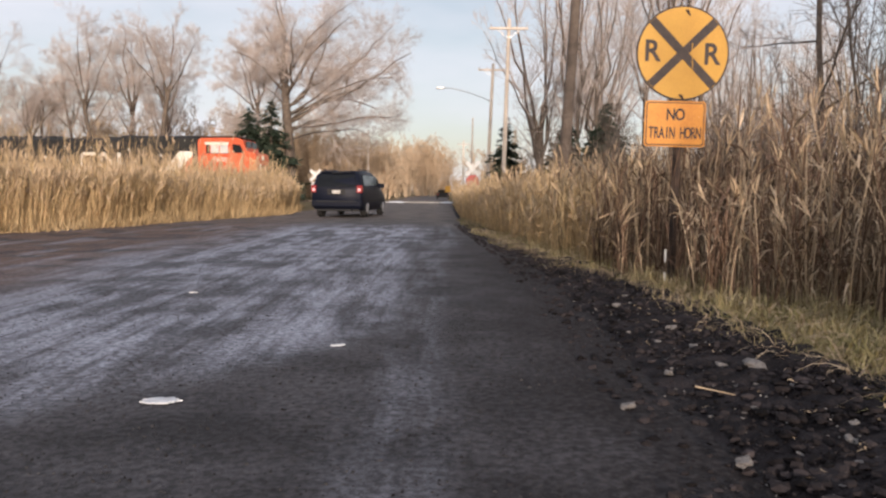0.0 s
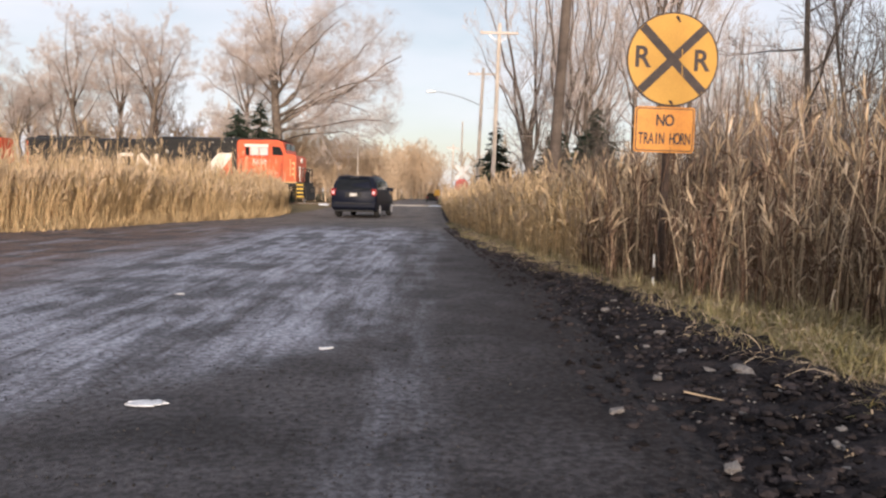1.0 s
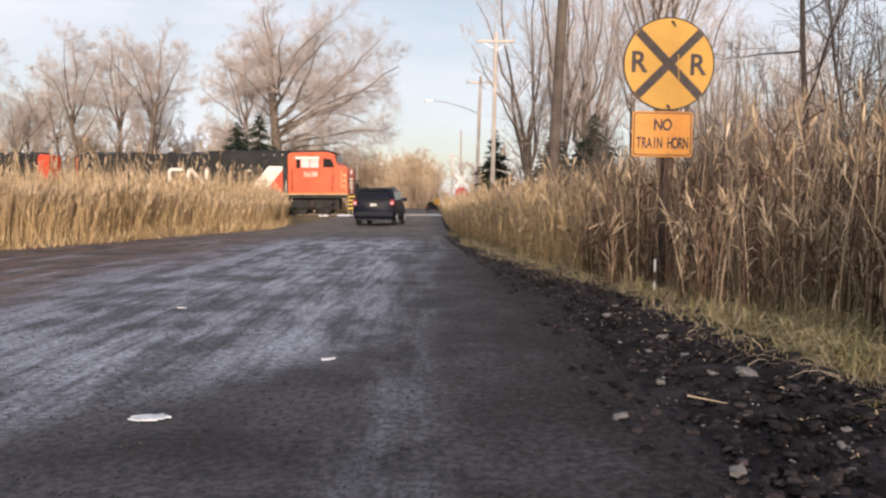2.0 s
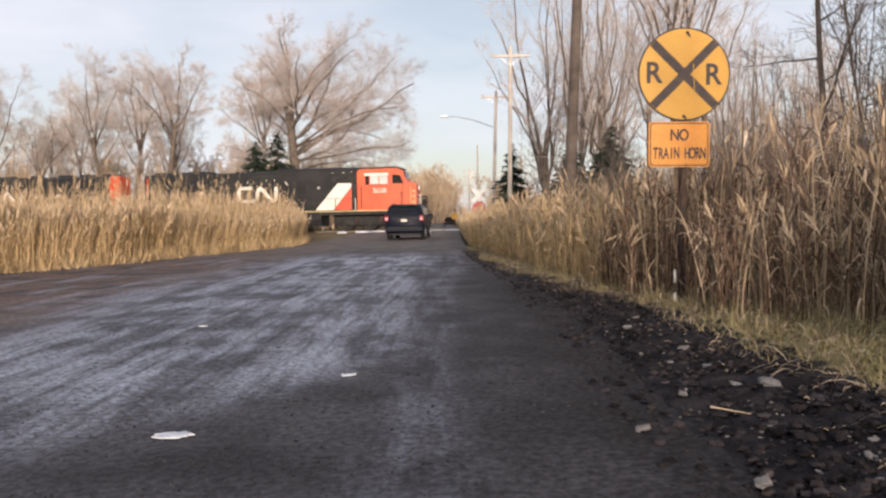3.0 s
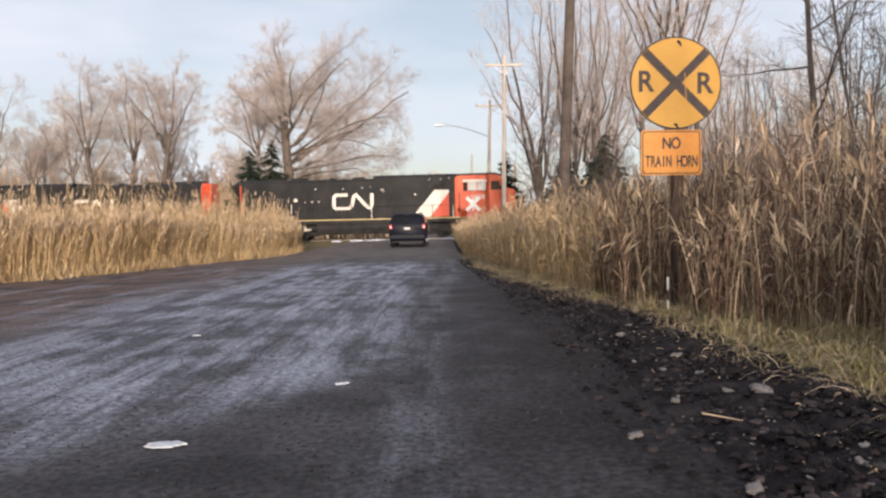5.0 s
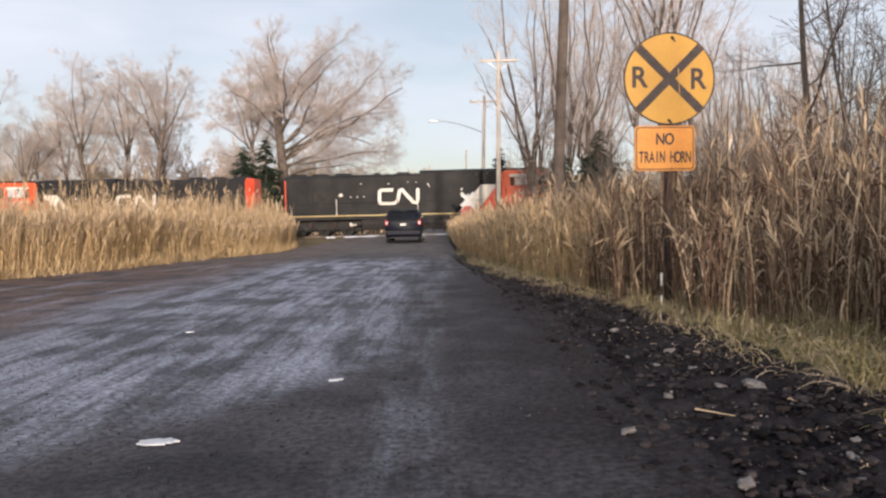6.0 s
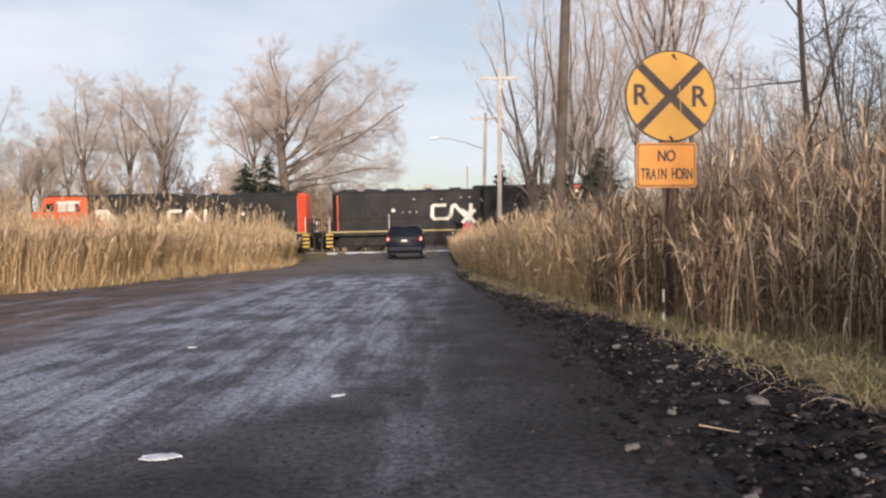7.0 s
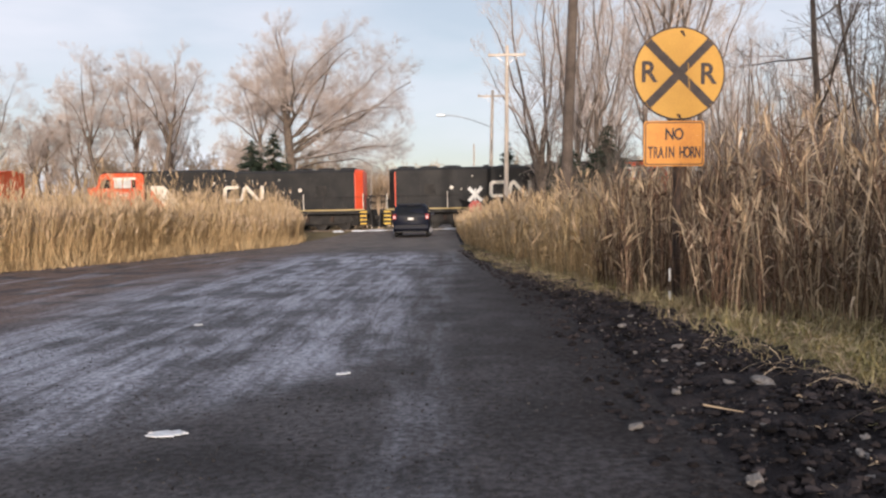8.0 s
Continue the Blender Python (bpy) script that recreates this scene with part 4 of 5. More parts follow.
def far_car():
    c = thing("parked_car", pose(-0.1, 104.0, float(ground_z(104.0))), "small dark car far down the road", "car")
    part("body", slabbed([(-0.85, 0.25), (-0.88, 0.75), (-0.62, 1.35), (0.62, 1.35), (0.88, 0.75), (0.85, 0.25)], 1, 0, 4.2), M_TRIM, c)
    part("rear_window", slabbed([(-0.68, 0.85), (-0.55, 1.28), (0.55, 1.28), (0.68, 0.85)], 1, -0.02, 0.0), M_GLASS, c)
    for s in (-1, 1):
        part("tail_light", boxed(*sorted((s * 0.6, s * 0.82)), -0.03, 0.0, 0.6, 0.75), M_STOP, c)
        part("tyre", rodded((s * 0.7, 0.8, 0.3), (s * 0.88, 0.8, 0.3), 0.3, n=16), M_TYRE, c)
        part("tyre", rodded((s * 0.7, 3.3, 0.3), (s * 0.88, 3.3, 0.3), 0.3, n=16), M_TYRE, c)


far_car()


# ---- trees ----
def unit(v):
    return v / (np.linalg.norm(v, axis=-1, keepdims=True) + 1e-9)


def paths(rng, base, way, length, pull, wobble, s):
    pts, d = [base], way
    for k in range(s - 1):
        d = unit(d + wobble * rng.normal(size=d.shape) + np.array([0, 0, pull]) / s)
        pts.append(pts[-1] + d * (length / (s - 1))[:, None])
    return np.stack(pts, 1)


def sprout(rng, pts, taper, length, levels, least):
    """Branches level by level out of the given ones. levels: a list of
    (children, lo angle, hi angle, length ratio, radius ratio, upward pull, wobble, points, from)."""
    out = []
    for kids, lo, hi, lr, rr, pull, wobble, s2, start in levels:
        m, s = pts.shape[:2]
        t = np.clip(start + (1 - start) * (np.arange(kids)[None] + rng.random((m, kids))) / kids, 0, 0.999)
        f = t * (s - 1)
        i = f.astype(int)
        g = (f - i)[..., None]
        rows = np.arange(m)[:, None]
        p = pts[rows, i] * (1 - g) + pts[rows, i + 1] * g
        axis = unit(pts[rows, i + 1] - pts[rows, i])
        side = unit(np.cross(axis, rng.normal(size=axis.shape)))
        a = np.radians(rng.uniform(lo, hi, (m, kids)))[..., None]
        way = unit(axis * np.cos(a) + side * np.sin(a)).reshape(-1, 3)
        length = (length[:, None] * lr * (1.12 - 0.55 * t) * rng.uniform(0.65, 1.25, (m, kids))).ravel()
        radius = (np.take_along_axis(taper, i, 1) * rr).ravel()
        pts = paths(rng, p.reshape(-1, 3), way, length, pull, wobble, s2)
        taper = np.linspace(1.0, 0.3, s2)[None] * radius[:, None]
        out.append((pts, np.maximum(taper, least)))
    return out


def grow(rng, trunk, levels):
    """A trunk (base, way, length, radius, wobble, least radius) and its branches."""
    length = np.array([trunk[2]], float)
    pts = paths(rng, np.array([trunk[0]], float), unit(np.array([trunk[1]], float)), length, 0.1, trunk[4], 7)
    taper = np.linspace(1.0, 0.45, 7)[None] * trunk[3]
    return [(pts, np.maximum(taper, trunk[5]))] + sprout(rng, pts, taper, length, levels, trunk[5])


def limbs(levels, first, last, sides):
    """The finest twigs are straight, the next ones have one bend or two."""
    kept = []
    for n in range(first, last + 1):
        p, r = levels[n]
        step = p.shape[1] - 1 if n == last and n > 1 else 1
        kept.append(tubes(p[:, ::step], r[:, ::step], sides[n]))
    return joined(kept)


SIDES = (10, 6, 4, 3, 3)


def tree(name, label, category, rng, trunk, levels, bark, twig, group="", big=True):
    """A tapered trunk, its limbs one by one on a big tree, and a crown of branches and twigs."""
    t = thing(name, pose(0, 0, 0), label, category, group)
    lv = grow(rng, trunk, levels)
    part("trunk", array_mesh("trunk", *tubes(*lv[0], 10), bark, True), bark, t)
    if big:
        for p, r in zip(*lv[1]):
            part("limb", array_mesh("limb", *tubes(p[None], r[None], 6), bark, True), bark, t)
    part("crown", array_mesh("crown", *limbs(lv, 2 if big else 1, len(lv) - 1, SIDES), twig), twig, t)
    return t


def limbed_tree(label, rng, trunk, arms, levels, bark, twig, group, least=0.0048):
    """A tree with a habit of its own. trunk: height, radius, lean; arms: (height on the trunk, middle, end, radius),
    middle and end as (x, y, z) from the foot; finer branches sprout from the arms."""
    t = thing("bare_tree", pose(0, 0, 0), label, "tree", group)
    h, r0, lean = trunk
    q = np.linspace(0, 1, 9)
    stem = np.stack([lean * q ** 1.5 + 0.12 * np.sin(5 * q), 0.1 * np.sin(4 * q + 1), -0.3 + (h + 0.3) * q], 1)[None]
    part("trunk", array_mesh("trunk", *tubes(stem, (r0 * (1.25 - 0.6 * q ** 0.5))[None], 10), bark, True), bark, t)
    s = np.linspace(0, 1, 11)[:, None]
    rows = []
    for z, mid, end, r in arms:
        a = np.array([np.interp(z, stem[0, :, 2], stem[0, :, 0]), np.interp(z, stem[0, :, 2], stem[0, :, 1]), z])
        mid, end = np.array(mid, float), np.array(end, float)
        line = (1 - s) * (1 - 2 * s) * a + 4 * s * (1 - s) * mid + s * (2 * s - 1) * end
        sway = np.cumsum(rng.normal(0, 0.014, (11, 3)), 0) * np.linalg.norm(end - a) * (s > 0)
        rows.append((line + sway, np.linspace(1, 0.16, 11) * r))
    pts, taper = np.stack([p for p, _ in rows]), np.stack([r for _, r in rows])
    length = np.linalg.norm(np.diff(pts, axis=1), axis=2).sum(1)
    for p, r in zip(pts, taper):
        part("limb", array_mesh("limb", *tubes(p[None], np.maximum(r, least)[None], 7), bark, True), bark, t)
    lv = [None, None] + sprout(rng, pts, taper, length, levels, least)
    part("crown", array_mesh("crown", *limbs(lv, 2, len(lv) - 1, SIDES), twig), twig, t)
    return t


def tall_levels(k1, k2, k3, k4, lo=18, hi=48):
    return [(k1, lo, hi, 0.62, 0.50, 0.35, 0.13, 6, 0.22), (k2, 22, 60, 0.52, 0.46, 0.20, 0.15, 5, 0.12),
            (k3, 24, 60, 0.56, 0.46, 0.12, 0.17, 4, 0.10), (k4, 22, 58, 0.68, 0.5, 0.08, 0.18, 4, 0.06)]


rng = np.random.default_rng(11)
FINE = [(13, 28, 76, 0.42, 0.40, 0.16, 0.19, 7, 0.20), (10, 24, 66, 0.52, 0.44, 0.14, 0.22, 5, 0.14), (16, 22, 66, 0.60, 0.5, 0.16, 0.22, 4, 0.10)]
BEYOND = "trees beyond the track"
# the broad tree beyond the track: a stout bole, upright leaders, long limbs out over the track
broad = limbed_tree("large spreading bare tree behind the railway", np.random.default_rng(3), (13.0, 0.55, -0.3), (
    (11.0, (-0.8, 0.3, 16.0), (-1.5, 0.5, 22.0), 0.24), (12.3, (0.1, -0.5, 16.5), (0.2, -1.0, 22.2), 0.26), (10.3, (2.5, 0.4, 15.0), (3.6, 1.0, 21.3), 0.22),
    (8.6, (4.9, -0.5, 11.9), (10.8, -1.0, 16.6), 0.27), (7.6, (4.3, 1.0, 11.0), (5.6, 2.0, 17.4), 0.20), (8.4, (4.6, -1.8, 11.6), (9.4, -2.5, 12.3), 0.16),
    (9.2, (5.6, 1.6, 11.2), (9.9, 2.2, 8.6), 0.15), (7.2, (3.4, -1.2, 8.6), (5.4, -2.0, 6.0), 0.12), (6.6, (4.6, 1.4, 7.6), (8.0, 2.4, 6.6), 0.11), (8.0, (5.8, -0.6, 9.4), (11.0, -1.2, 10.2), 0.13), (6.0, (-2.4, -1.0, 7.6), (-5.0, -1.6, 8.0), 0.10),
    (11.6, (-2.6, -0.3, 14.6), (-5.4, -0.6, 16.2), 0.16), (12.4, (-2.2, 0.8, 17.0), (-4.4, 1.4, 19.6), 0.14), (11.5, (0.6, 3.4, 15.0), (1.0, 6.0, 18.5), 0.18),
    (11.2, (0.8, -3.2, 14.5), (1.6, -5.6, 18.5), 0.18), (10.8, (2.0, -2.0, 15.5), (5.8, -3.2, 19.6), 0.16), (10.0, (3.4, 2.6, 14.4), (8.2, 3.6, 17.6), 0.16), (12.0, (-1.6, 1.6, 16.5), (-2.9, 2.4, 21.0), 0.14),
    (9.6, (-2.2, 1.8, 12.2), (-5.2, 3.0, 13.6), 0.12), (11.8, (2.2, -1.4, 17.0), (6.4, -2.4, 21.0), 0.14), (9.4, (4.4, 0.8, 13.6), (9.0, 1.4, 19.0), 0.15)),
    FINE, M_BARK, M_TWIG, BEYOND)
broad.matrix_basis = pose(-15.6, 75, -0.2) @ Matrix.Diagonal((1.06, 1.06, 0.91, 1))
beside = limbed_tree("bare tree forking high beside the broad tree", np.random.default_rng(4), (10.2, 0.30, 0.1), (
    (9.0, (-1.0, 0.2, 12.5), (-2.4, 0.4, 15.8), 0.14), (9.6, (-0.2, -0.3, 13.0), (-0.6, -0.6, 16.8), 0.13), (9.4, (1.1, 0.2, 12.6), (1.5, 0.6, 16.4), 0.14),
    (8.6, (-2.4, -0.6, 11.0), (-5.0, -1.0, 12.6), 0.09), (7.4, (-2.4, 0.7, 8.6), (-4.6, 1.0, 9.2), 0.07), (8.0, (1.2, 1.6, 10.5), (1.6, 3.0, 13.0), 0.09), (8.2, (-0.8, -1.8, 11.0), (-1.6, -3.0, 14.0), 0.09)),
    FINE, M_BARK, M_TWIG, BEYOND)
beside.matrix_basis = pose(-19.0, 76, -0.2)
forked = limbed_tree("bare forked tree with a dark leaning trunk", np.random.default_rng(5), (11.0, 0.34, 1.5), (
    (10.2, (1.9, 0.1, 14.0), (2.2, 0.3, 19.2), 0.20), (10.6, (0.6, 0.3, 15.6), (-1.6, 0.6, 18.2), 0.15), (9.8, (-0.6, -0.3, 13.6), (-3.2, -0.5, 17.4), 0.15),
    (10.4, (2.9, -0.3, 14.4), (4.1, -0.5, 17.0), 0.11), (9.0, (1.4, 2.0, 13.0), (1.2, 3.4, 16.8), 0.11), (9.2, (1.0, -2.2, 12.6), (0.4, -3.4, 16.2), 0.11), (6.0, (-0.6, 0.8, 8.0), (-1.6, 1.2, 10.4), 0.07)),
    FINE, M_BARK, M_TWIG, BEYOND)
forked.matrix_basis = pose(-31.0, 80, -0.2)
slim = limbed_tree("tall slim bare tree behind the railway", np.random.default_rng(6), (10.6, 0.28, -1.1), (
    (9.8, (-1.3, 0.2, 14.5), (-1.1, 0.4, 19.2), 0.17), (9.4, (-2.4, -0.3, 13.2), (-4.4, -0.6, 15.0), 0.11), (8.8, (0.4, 0.4, 12.6), (1.8, 0.8, 17.6), 0.14),
    (9.2, (-1.9, 1.6, 13.0), (-2.8, 3.0, 17.6), 0.12), (8.6, (-0.6, -2.0, 12.4), (0.2, -3.2, 17.4), 0.12), (7.0, (1.2, -0.4, 9.4), (3.0, -0.8, 12.2), 0.09), (6.4, (-2.2, 0.6, 8.4), (-4.0, 0.9, 10.6), 0.08)),
    FINE, M_BARK, M_TWIG, BEYOND)
slim.matrix_basis = pose(-38.0, 81, -0.2)
for x, y, rz, k, src in ((-35.6, 83, 165, 0.98, slim), (-41.5, 84, 60, 0.82, slim), (-43.6, 80, 200, 0.62, forked), (-49.0, 80, 80, 0.92, slim), (-46.5, 86, 300, 0.70, forked),
                         (-53, 80, 310, 0.9, forked), (-57, 84, 10, 0.95, slim), (-25.5, 92, 77, 0.58, forked), (-33.4, 90, 120, 0.78, forked)):
    copy_thing(src, pose(x, y, -0.2, 0, 0, rz) @ Matrix.Diagonal((k, k, k, 1)))

# trees of the near wood, standing behind the reeds
WOOD = "trees of the roadside wood"
SPARE = [(9, 18, 46, 0.30, 0.45, 0.40, 0.12, 6, 0.12), (7, 22, 55, 0.50, 0.48, 0.30, 0.15, 5, 0.10), (6, 22, 55, 0.60, 0.5, 0.2, 0.17, 4, 0.06)]
near_a = limbed_tree("tall bare tree of several stems behind the reeds", np.random.default_rng(7), (3.2, 0.26, 0.1), (
    (2.0, (-1.1, 0.2, 9.0), (-2.7, 0.4, 15.5), 0.13), (2.6, (-0.4, -0.4, 10.0), (-1.1, -0.8, 17.4), 0.15), (2.8, (0.4, 0.5, 10.0), (0.5, 0.8, 17.8), 0.15),
    (2.4, (1.0, -0.3, 9.4), (2.1, -0.6, 16.0), 0.13), (2.9, (0.3, 1.4, 9.0), (0.2, 2.6, 15.0), 0.11), (2.2, (1.4, 0.8, 8.0), (3.3, 1.4, 13.0), 0.09), (2.5, (-1.3, -0.8, 7.6), (-3.2, -1.2, 12.4), 0.09)),
    SPARE, M_BARK, M_TWIG, WOOD, 0.006)
near_a.matrix_basis = pose(6.5, 50, 0)
near_b = limbed_tree("tall bare tree with upright leaders behind the reeds", np.random.default_rng(8), (6.0, 0.13, 0.1), (
    (3.4, (0.2, 0.1, 8.0), (0.3, 0.2, 13.5), 0.085), (4.6, (-0.7, 0.2, 7.6), (-1.4, 0.3, 11.5), 0.06), (5.0, (0.9, -0.2, 8.2), (1.5, -0.3, 12.4), 0.06),
    (4.0, (-0.9, -0.7, 6.4), (-2.2, -1.0, 9.4), 0.045), (4.4, (1.0, 0.8, 6.6), (2.3, 1.4, 9.6), 0.045), (5.6, (0.1, 1.2, 8.4), (0.2, 2.0, 11.4), 0.05)),
    SPARE, M_BARK, M_TWIG, WOOD, 0.0045)
near_b.matrix_basis = pose(6.65, 22, 0)
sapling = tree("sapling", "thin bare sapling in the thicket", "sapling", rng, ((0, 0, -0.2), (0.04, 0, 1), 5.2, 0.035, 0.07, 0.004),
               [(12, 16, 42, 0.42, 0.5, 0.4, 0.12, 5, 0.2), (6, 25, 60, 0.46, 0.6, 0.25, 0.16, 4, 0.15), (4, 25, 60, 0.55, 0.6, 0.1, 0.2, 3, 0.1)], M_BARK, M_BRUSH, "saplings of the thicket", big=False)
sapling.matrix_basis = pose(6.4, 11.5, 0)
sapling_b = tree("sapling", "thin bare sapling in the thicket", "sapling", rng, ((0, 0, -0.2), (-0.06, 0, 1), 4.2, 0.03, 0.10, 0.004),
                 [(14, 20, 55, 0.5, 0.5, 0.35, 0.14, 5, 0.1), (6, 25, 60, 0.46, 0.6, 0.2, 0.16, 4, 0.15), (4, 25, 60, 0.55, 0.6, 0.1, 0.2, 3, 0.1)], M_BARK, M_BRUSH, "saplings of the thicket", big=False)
sapling_b.matrix_basis = pose(5.2, 9.5, 0)
for x, y, rz, k, src in ((7.5, 23, 140, 0.95, near_b), (8.3, 46, 100, 0.94, near_a), (7.4, 36, 280, 1.0, near_b), (10.6, 52, 200, 0.95, near_a), (9.6, 36, 30, 1.0, near_b),
                         (14.6, 46, 130, 0.80, near_a), (18.5, 50, 300, 0.74, near_a), (22.6, 52, 60, 0.72, near_a), (26.5, 54, 10, 0.72, near_a), (21, 44, 230, 0.64, near_a),
                         (16.0, 40, 330, 0.62, near_a), (12.6, 58, 160, 0.9, near_a), (30, 58, 100, 0.8, near_a), (12.2, 33, 200, 0.66, near_b), (15.4, 30, 60, 0.6, near_b), (18.4, 34, 110, 0.66, near_b)):
    copy_thing(src, pose(x, y, 0, 0, 0, rz) @ Matrix.Diagonal((k, k, k, 1)))
for n in range(78):
    y = rng.uniform(5, 34)
    x = np.interp(y, REED_Y, REED_X) + rng.uniform(2.2, 11.0)
    if y < 6 and x < 5.5:
        x += 3.5
    k = rng.uniform(0.42, 0.80)
    copy_thing(sapling if n % 2 else sapling_b, pose(x, y, 0, rng.uniform(-6, 6), rng.uniform(-6, 6), rng.uniform(0, 360)) @ Matrix.Diagonal((k, k, k, 1)))


for n in range(30):     # unseen saplings behind, added to shade the near right bank
    y = rng.uniform(-24, 2.5)
    k = rng.uniform(0.7, 1.1)
    copy_thing(sapling if n % 2 else sapling_b, pose(rng.uniform(4.6, 11), y, 0, rng.uniform(-6, 6), rng.uniform(-6, 6), rng.uniform(0, 360)) @ Matrix.Diagonal((k, k, k, 1)))
# taller trees, also out of view, added for the same shade
for x, y, rz, k in ((8.0, -9, 40, 0.8), (9.5, -17, 140, 0.9)):
    copy_thing(near_b, pose(x, y, 0, 0, 0, rz) @ Matrix.Diagonal((k, k, k, 1)))
for n in range(90):
    y = rng.uniform(7.5, 20)
    x = np.interp(y, REED_Y, REED_X) + rng.uniform(2.2, 6.5) + (y - 8) * 0.15
    k = rng.uniform(0.34, 0.56)
    copy_thing(sapling_b, pose(x, y, 0, rng.uniform(-9, 9), rng.uniform(-9, 9), rng.uniform(0, 360)) @ Matrix.Diagonal((k * 1.1, k * 1.1, k, 1)))
thin = tree("bare_tree", "thin dark bare tree standing in the reeds", "tree", rng, ((0, 0, -0.2), (0.01, 0, 1), 7.5, 0.062, 0.035, 0.0035),
            [(11, 35, 75, 0.34, 0.42, 0.25, 0.14, 6, 0.30), (6, 25, 60, 0.45, 0.5, 0.15, 0.15, 5, 0.2), (5, 20, 55, 0.5, 0.6, 0.1, 0.15, 4, 0.1), (3, 20, 50, 0.6, 0.7, 0.1, 0.15, 3, 0.1)],
            M_POLE, M_BRUSH, "trees of the roadside wood")
thin.matrix_basis = pose(6.15, 12.2, 0, 0, 0, 70)


def spruce(label, rng, h, w, m):
    """A conifer: a trunk and drooping tiers of needled sprays."""
    t = thing("spruce", m, label, "tree")
    part("trunk", rodded((0, 0, -0.3), (0, 0, h * 0.97), 0.018 * h, 0.01, 8), M_BARK, t)
    n = 340
    z = h * (0.06 + 0.92 * rng.random(n) ** 1.1)
    reach = w * (1.0 - z / h) ** 0.85 * rng.uniform(0.45, 1.2, n) + 0.12
    a = rng.uniform(0, 2 * np.pi, n)
    out = np.stack([np.cos(a), np.sin(a), np.zeros(n)], 1)
    pts = np.stack([np.stack([out[:, 0] * reach * q, out[:, 1] * reach * q, z - reach * (0.34 * q - 0.10 * q * q * q)], 1) for q in np.linspace(0.05, 1, 5)], 1)
    boughs = ribbons(pts, np.stack([-out[:, 1], out[:, 0], rng.normal(0, 0.3, n)], 1), reach[:, None] * np.array([0.30, 0.36, 0.30, 0.18, 0.03])[None])
    m_ = 9
    q = rng.uniform(0.25, 1.0, (n, m_))
    f = np.clip(q * 4 - 0.2, 0, 3.99)
    i = f.astype(int)
    rows = np.arange(n)[:, None]
    root = (pts[rows, i] * (1 - (f - i))[..., None] + pts[rows, i + 1] * (f - i)[..., None]).reshape(-1, 3)
    way = unit(np.repeat(out, m_, 0) + rng.normal(0, 0.65, (n * m_, 3)) + np.array([0, 0, -0.25]))
    ln = np.repeat(reach, m_) * rng.uniform(0.18, 0.34, n * m_)
    spray = np.stack([root, root + way * ln[:, None] * 0.5, root + way * ln[:, None]], 1)
    sprays = ribbons(spray, unit(np.cross(way, rng.normal(size=way.shape))), ln[:, None] * np.array([0.35, 0.3, 0.04])[None])
    part("crown", array_mesh("crown", *joined([boughs, sprays]), M_NEEDLE), M_NEEDLE, t)
    return t


spruce("dark green spruce behind the railway", rng, 9.2, 4.2, pose(-18.9, 72.0, -0.2))
spruce("dark green spruce behind the railway", rng, 10.2, 3.8, pose(-17.0, 73.0, -0.2))
spruce("dark spruce in the wood behind the reeds", rng, 7.0, 2.1, pose(4.8, 57.5, -0.1))
spruce("dark spruce in the wood behind the reeds", rng, 5.0, 2.2, pose(7.2, 33.0, 0))
spruce("dark spruce in the wood behind the reeds", rng, 4.6, 1.7, pose(5.6, 34.0, 0))


def far_woods():
    """Bare woods and brush closing the view beyond the railway: what nobody could count."""
    pieces = []
    r = np.random.default_rng(5)
    spots = []
    for n in range(150):
        x = r.uniform(-40, -6.5)
        spots.append((x, r.uniform(98, 150), r.uniform(8.0, 11.0) - 1.5 * (x > -12)))
    for n in range(34):
        spots.append((r.uniform(-9, 1.0), r.uniform(150, 190), r.uniform(10.5, 14)))
    for n in range(26):
        spots.append((r.uniform(4.5, 34), r.uniform(66, 150), r.uniform(7, 11)))
    for n in range(104):
        spots.append((r.uniform(-105, -18), r.uniform(92, 118), r.uniform(9.5, 14.5)))
    for n in range(26):
        spots.append((r.uniform(-15, -5.5), r.uniform(112, 160), r.uniform(9, 12)))
    for n in range(110):
        spots.append((r.uniform(-70, -6.5), r.uniform(84, 104), r.uniform(3.0, 6.5)))
    for n in range(24):
        spots.append((r.uniform(-9, 8), r.uniform(170, 192), r.uniform(3.5, 5.5)))
    for x, y, h in spots:
        lv = grow(r, ((x, y, -0.4), (r.normal(0, 0.06), 0, 1), h * 0.72, 0.12, 0.06, 0.024),
                  [(10, 15, 50, 0.6, 0.5, 0.35, 0.13, 4, 0.05), (6, 25, 60, 0.5, 0.6, 0.2, 0.18, 3, 0.1), (5, 25, 60, 0.55, 0.7, 0.1, 0.2, 3, 0.1)])
        pieces += [tubes(p[:, ::k], q[:, ::k], 3) for (p, q), k in zip(lv, (2, 1, 1, 2))]
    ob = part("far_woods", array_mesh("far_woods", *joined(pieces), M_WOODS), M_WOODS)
    tagged(ob, "pale bare woods and brush in the distance", "woods", kind="stuff")


far_woods()


